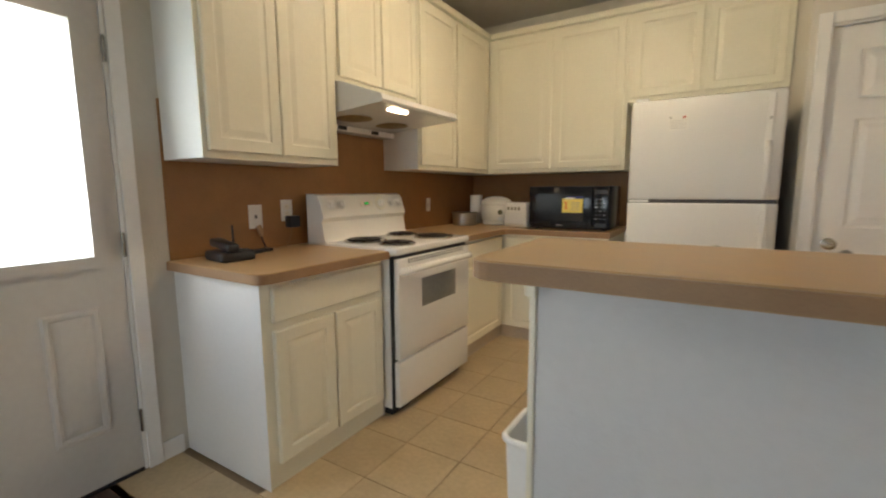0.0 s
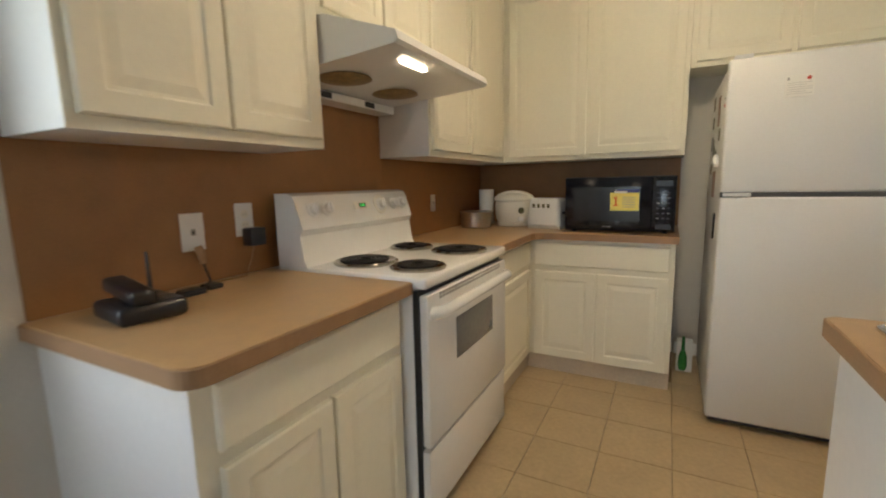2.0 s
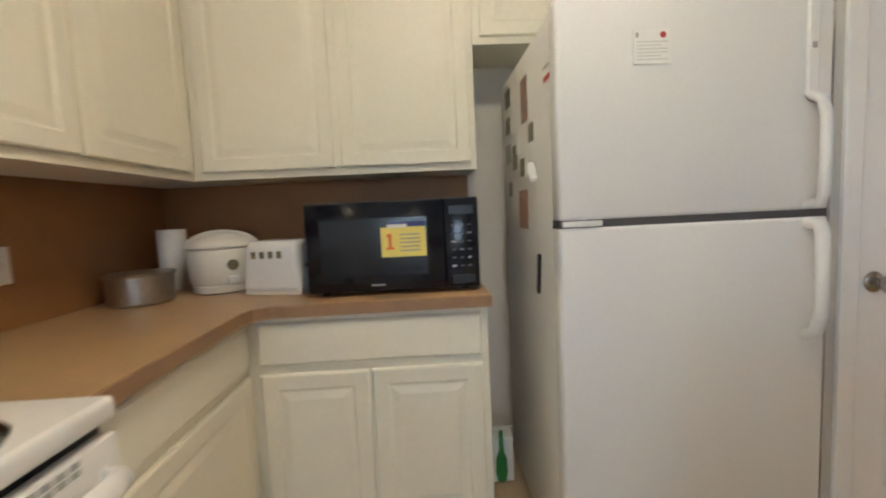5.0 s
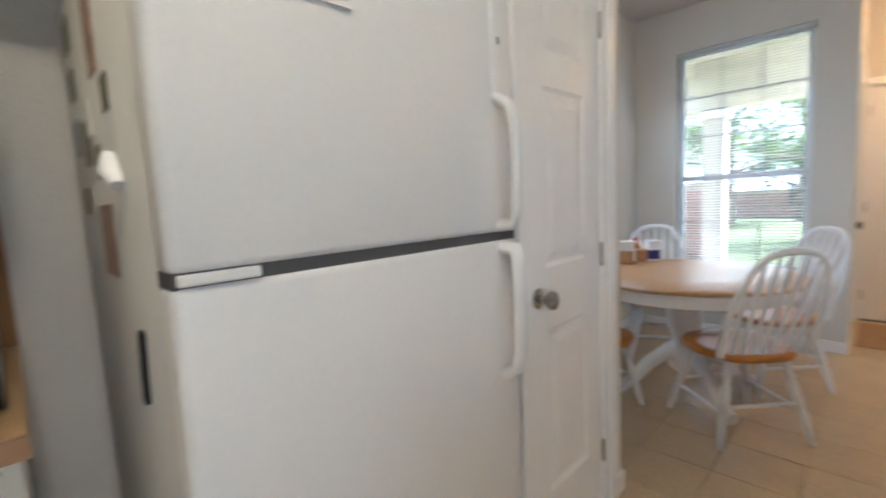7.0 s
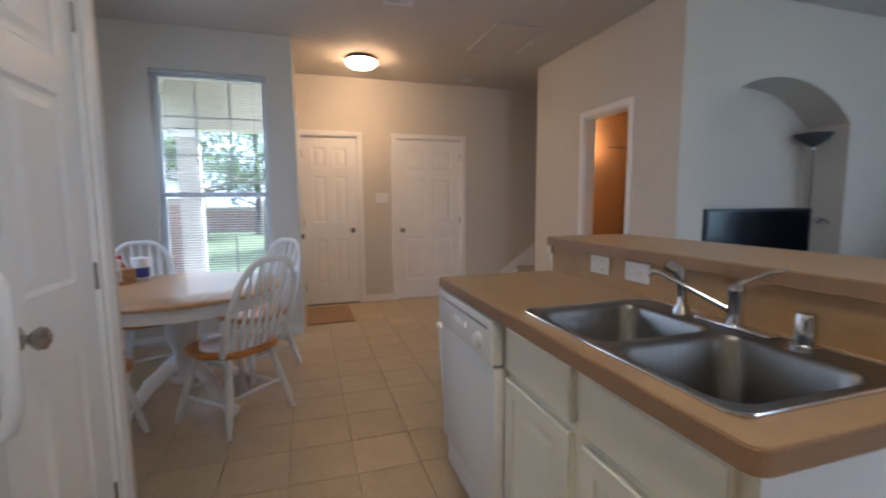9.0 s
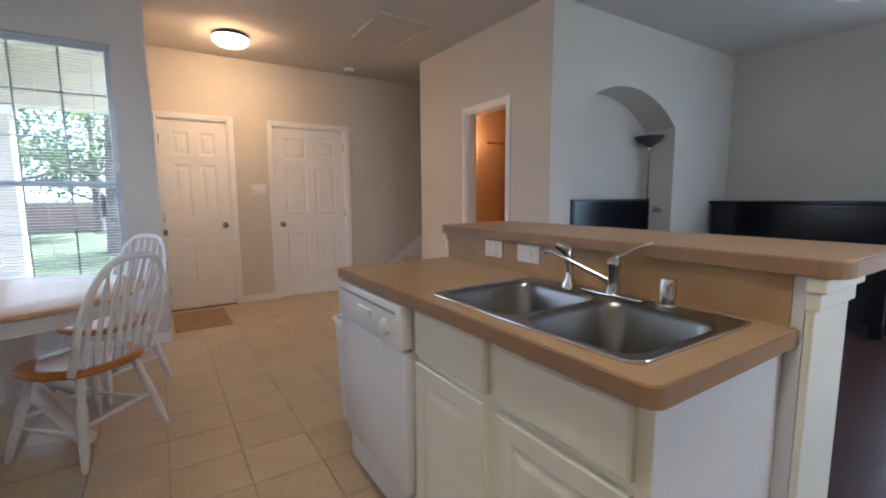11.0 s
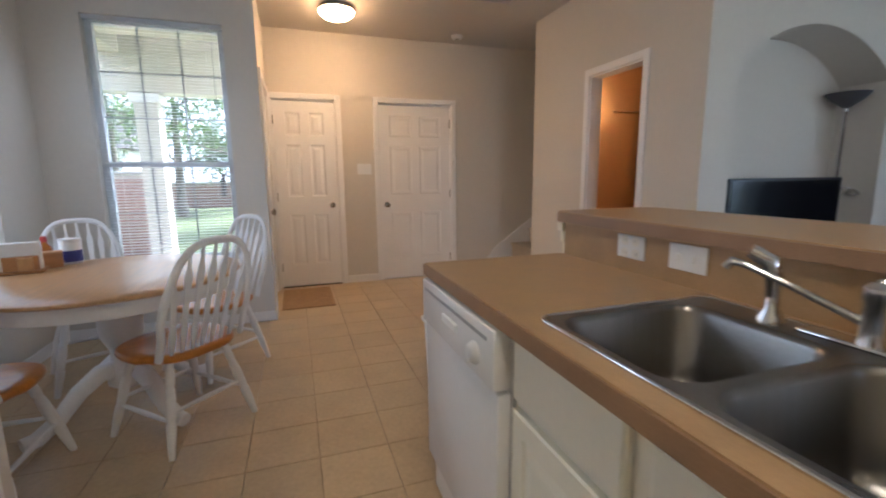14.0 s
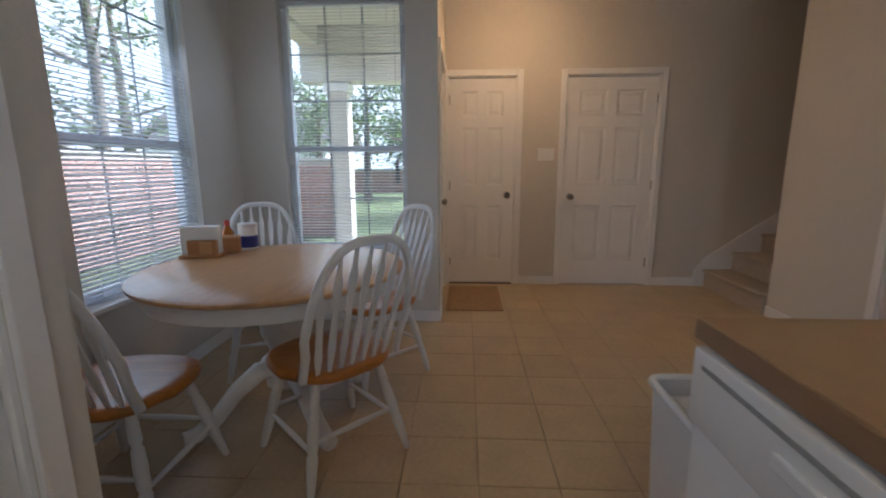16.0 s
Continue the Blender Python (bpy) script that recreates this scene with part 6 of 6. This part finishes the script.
for f in ((0, 1, 2, 3), (0, 3, 5, 4), (1, 4, 5, 2), (0, 4, 1), (3, 2, 5)):
    bm.faces.new([v[i] for i in f])
part("roof", bm, SHINGLE, house)
for wy in (-3.5, 2.5):
    w_ = part("window", boxes((-0.03, wy, 1.0, 0.02, wy + 1.2, 2.3)), GLOSSBLACK, house)
    part("frame", boxes((-0.05, wy - 0.08, 0.92, -0.0, wy, 2.38), (-0.05, wy + 1.2, 0.92, 0.0, wy + 1.28, 2.38), (-0.05, wy, 2.3, 0.0, wy + 1.2, 2.38), (-0.05, wy, 0.92, 0.0, wy + 1.2, 1.0)), TRIM, w_)
# the neighbour's white siding beyond the back door
sd_ = thing("side_fence", -3.4, -3.0, -0.17, "white slatted fence behind the back door", "fence")
for i in range(22):
    part("board", box(bmesh.new(), 0, 0, 0.02 + 0.13 * i, 0.025, 5.0, 0.147 + 0.13 * i, bev=0.004), TRIM, sd_)
for py in (0.1, 1.7, 3.3, 4.9):
    part("post", boxes((-0.09, py - 0.045, 0, 0.0, py + 0.045, 2.86)), TRIM, sd_)


def tree(x, y, h, spread, n, seed, low=0.32):
    rnd = random.Random(seed)
    t = thing("tree", x, y, -0.2, "leafy tree with an uneven open crown", "tree", "trees")
    bm = bmesh.new()
    top = Vector((rnd.uniform(-0.3, 0.3), rnd.uniform(-0.3, 0.3), h * 0.8))
    pts = [Vector((0, 0, 0)).lerp(top, f) + Vector((0.06 * math.sin(5 * f + seed), 0.06 * math.cos(4 * f), 0)) for f in (0, 0.15, 0.35, 0.6, 0.8, 1.0)]
    r = h * 0.018 + 0.03
    tube(bm, pts, [r * 1.3, r, r * 0.85, r * 0.6, r * 0.4, r * 0.15], 9)
    clumps = []
    for i in range(16):
        f = rnd.uniform(low, 0.95)
        p = Vector((0, 0, 0)).lerp(top, f)
        a = rnd.uniform(0, 2 * math.pi)
        L = spread * (1.15 - 0.6 * f) * rnd.uniform(0.6, 1.0)
        q = p + Vector((L * math.cos(a), L * math.sin(a), L * rnd.uniform(0.15, 0.6)))
        mid = p.lerp(q, 0.5) + Vector((0, 0, -0.06 * L))
        tube(bm, [p, mid, q], [r * 0.35, r * 0.22, r * 0.07], 6)
        clumps += [(q, 0.34 * spread), (p.lerp(q, 0.65), 0.28 * spread)]
    part("trunk", bm, BARK, t, smooth=60)
    bm = bmesh.new()
    for k in range(n):
        c, s = rnd.choice(clumps)
        o = Vector((rnd.gauss(0, 1), rnd.gauss(0, 1), rnd.gauss(0, 0.7))) * s * 0.55
        p = c + o
        sz = rnd.uniform(0.05, 0.11) * (h / 6)
        u = Vector((rnd.gauss(0, 1), rnd.gauss(0, 1), rnd.gauss(0, 1))).normalized()
        w = u.orthogonal().normalized()
        bm.faces.new([bm.verts.new(p + d) for d in (-u * sz, w * sz * 0.5, u * sz, -w * sz * 0.5)])
    cr = tagged(part("crown", bm, LEAF, t), kind="stuff")
    return t


tree(15.5, 2.4, 6.2, 2.3, 2300, 3)
tree(20.5, 5.2, 7.5, 3.0, 2600, 5)
tree(17.0, -0.8, 6.8, 2.6, 3000, 7)
tree(23.5, 3.4, 7.4, 3.2, 2600, 19, 0.2)
tree(23.0, 8.0, 7.0, 2.6, 2600, 23, 0.25)
tree(12.6, 9.8, 8.4, 2.6, 700, 11, 0.20)
tree(16.8, 12.4, 9.6, 3.0, 1200, 13, 0.20)
tree(10.8, 12.6, 9.0, 2.8, 650, 17, 0.22)

# ---- floors: tiles and boards ----
PITCH, PITCH_X, G = 0.303, 0.297, 0.0026


def bevel_tile(w, d, e=0.0025):
    bm = bmesh.new()
    lo = [bm.verts.new(c) for c in ((0, 0, -0.012), (w, 0, -0.012), (w, d, -0.012), (0, d, -0.012))]
    md_ = [bm.verts.new(c) for c in ((0, 0, -e), (w, 0, -e), (w, d, -e), (0, d, -e))]
    hi = [bm.verts.new(c) for c in ((e, e, 0), (w - e, e, 0), (w - e, d - e, 0), (e, d - e, 0))]
    for a, b in ((lo, md_), (md_, hi)):
        for i in range(4):
            bm.faces.new((a[i], a[(i + 1) % 4], b[(i + 1) % 4], b[i]))
    bm.faces.new(hi)
    return bm


floor_ob = bpy.data.objects["floor"]
cache = {}


def lay(name, x0, y0, x1, y1, material):
    key = (name, round(x1 - x0, 3), round(y1 - y0, 3))
    if key not in cache:
        cache[key] = mesh_from(name, bevel_tile(x1 - x0, y1 - y0, 0.0014 if name == "tile" else 0.0007), material)
    ob = new(name, cache[key])
    ob.parent = floor_ob
    ob.location = (x0, y0, 0)


EDGE_Y = -0.30
for i in range(-4, 24):
    for j in range(-5, 11):
        x0, y0 = 0.868 + PITCH_X * i, PITCH * j - 0.03
        x1, y1 = x0 + PITCH_X, y0 + PITCH
        x0, x1 = max(x0, 0.0), min(x1, HX + 0.1)
        y0, y1 = max(y0, -1.23), min(y1, NY)
        if x1 - x0 < 0.03 or y1 - y0 < 0.03:
            continue
        cx, cy = (x0 + x1) / 2, (y0 + y1) / 2
        if cy < EDGE_Y and cx < AX - 0.05:
            continue
        if cx < 0.45 and cy > 0.1 or cy > 2.45 and cx < 1.35:
            continue
        if 1.80 < cx < 3.20 and 0.1 < cy < 0.55:
            continue
        if cy > JY + 0.15 and cx > EX + 0.1 or cx > 2.6 and cx < 3.1 and cy > 2.2:
            continue
        lay("tile", x0 + G / 2, y0 + G / 2, x1 - G / 2, y1 - G / 2, TILE)
BWD = 0.12
k = 0
y = SY
while y < EDGE_Y - 0.001:
    y2 = min(y + BWD, EDGE_Y)
    xs = [0.0, 0.7 + 0.55 * (k % 3), 2.3 + 0.45 * (k % 2), AX + 0.33 if AY0 < y < AY1 - 0.1 else AX]
    for a, b in zip(xs, xs[1:]):
        lay("floorboard", a + 0.0002, y + 0.0002, b - 0.0002, y2 - 0.0002, DARKWOOD)
    y, k = y2, k + 1
one("floor_bath", boxes((4.30, -3.1, -0.012, 5.72, BY - 0.115, 0.0)), TILE, "beige bathroom floor", "floor", "structure")
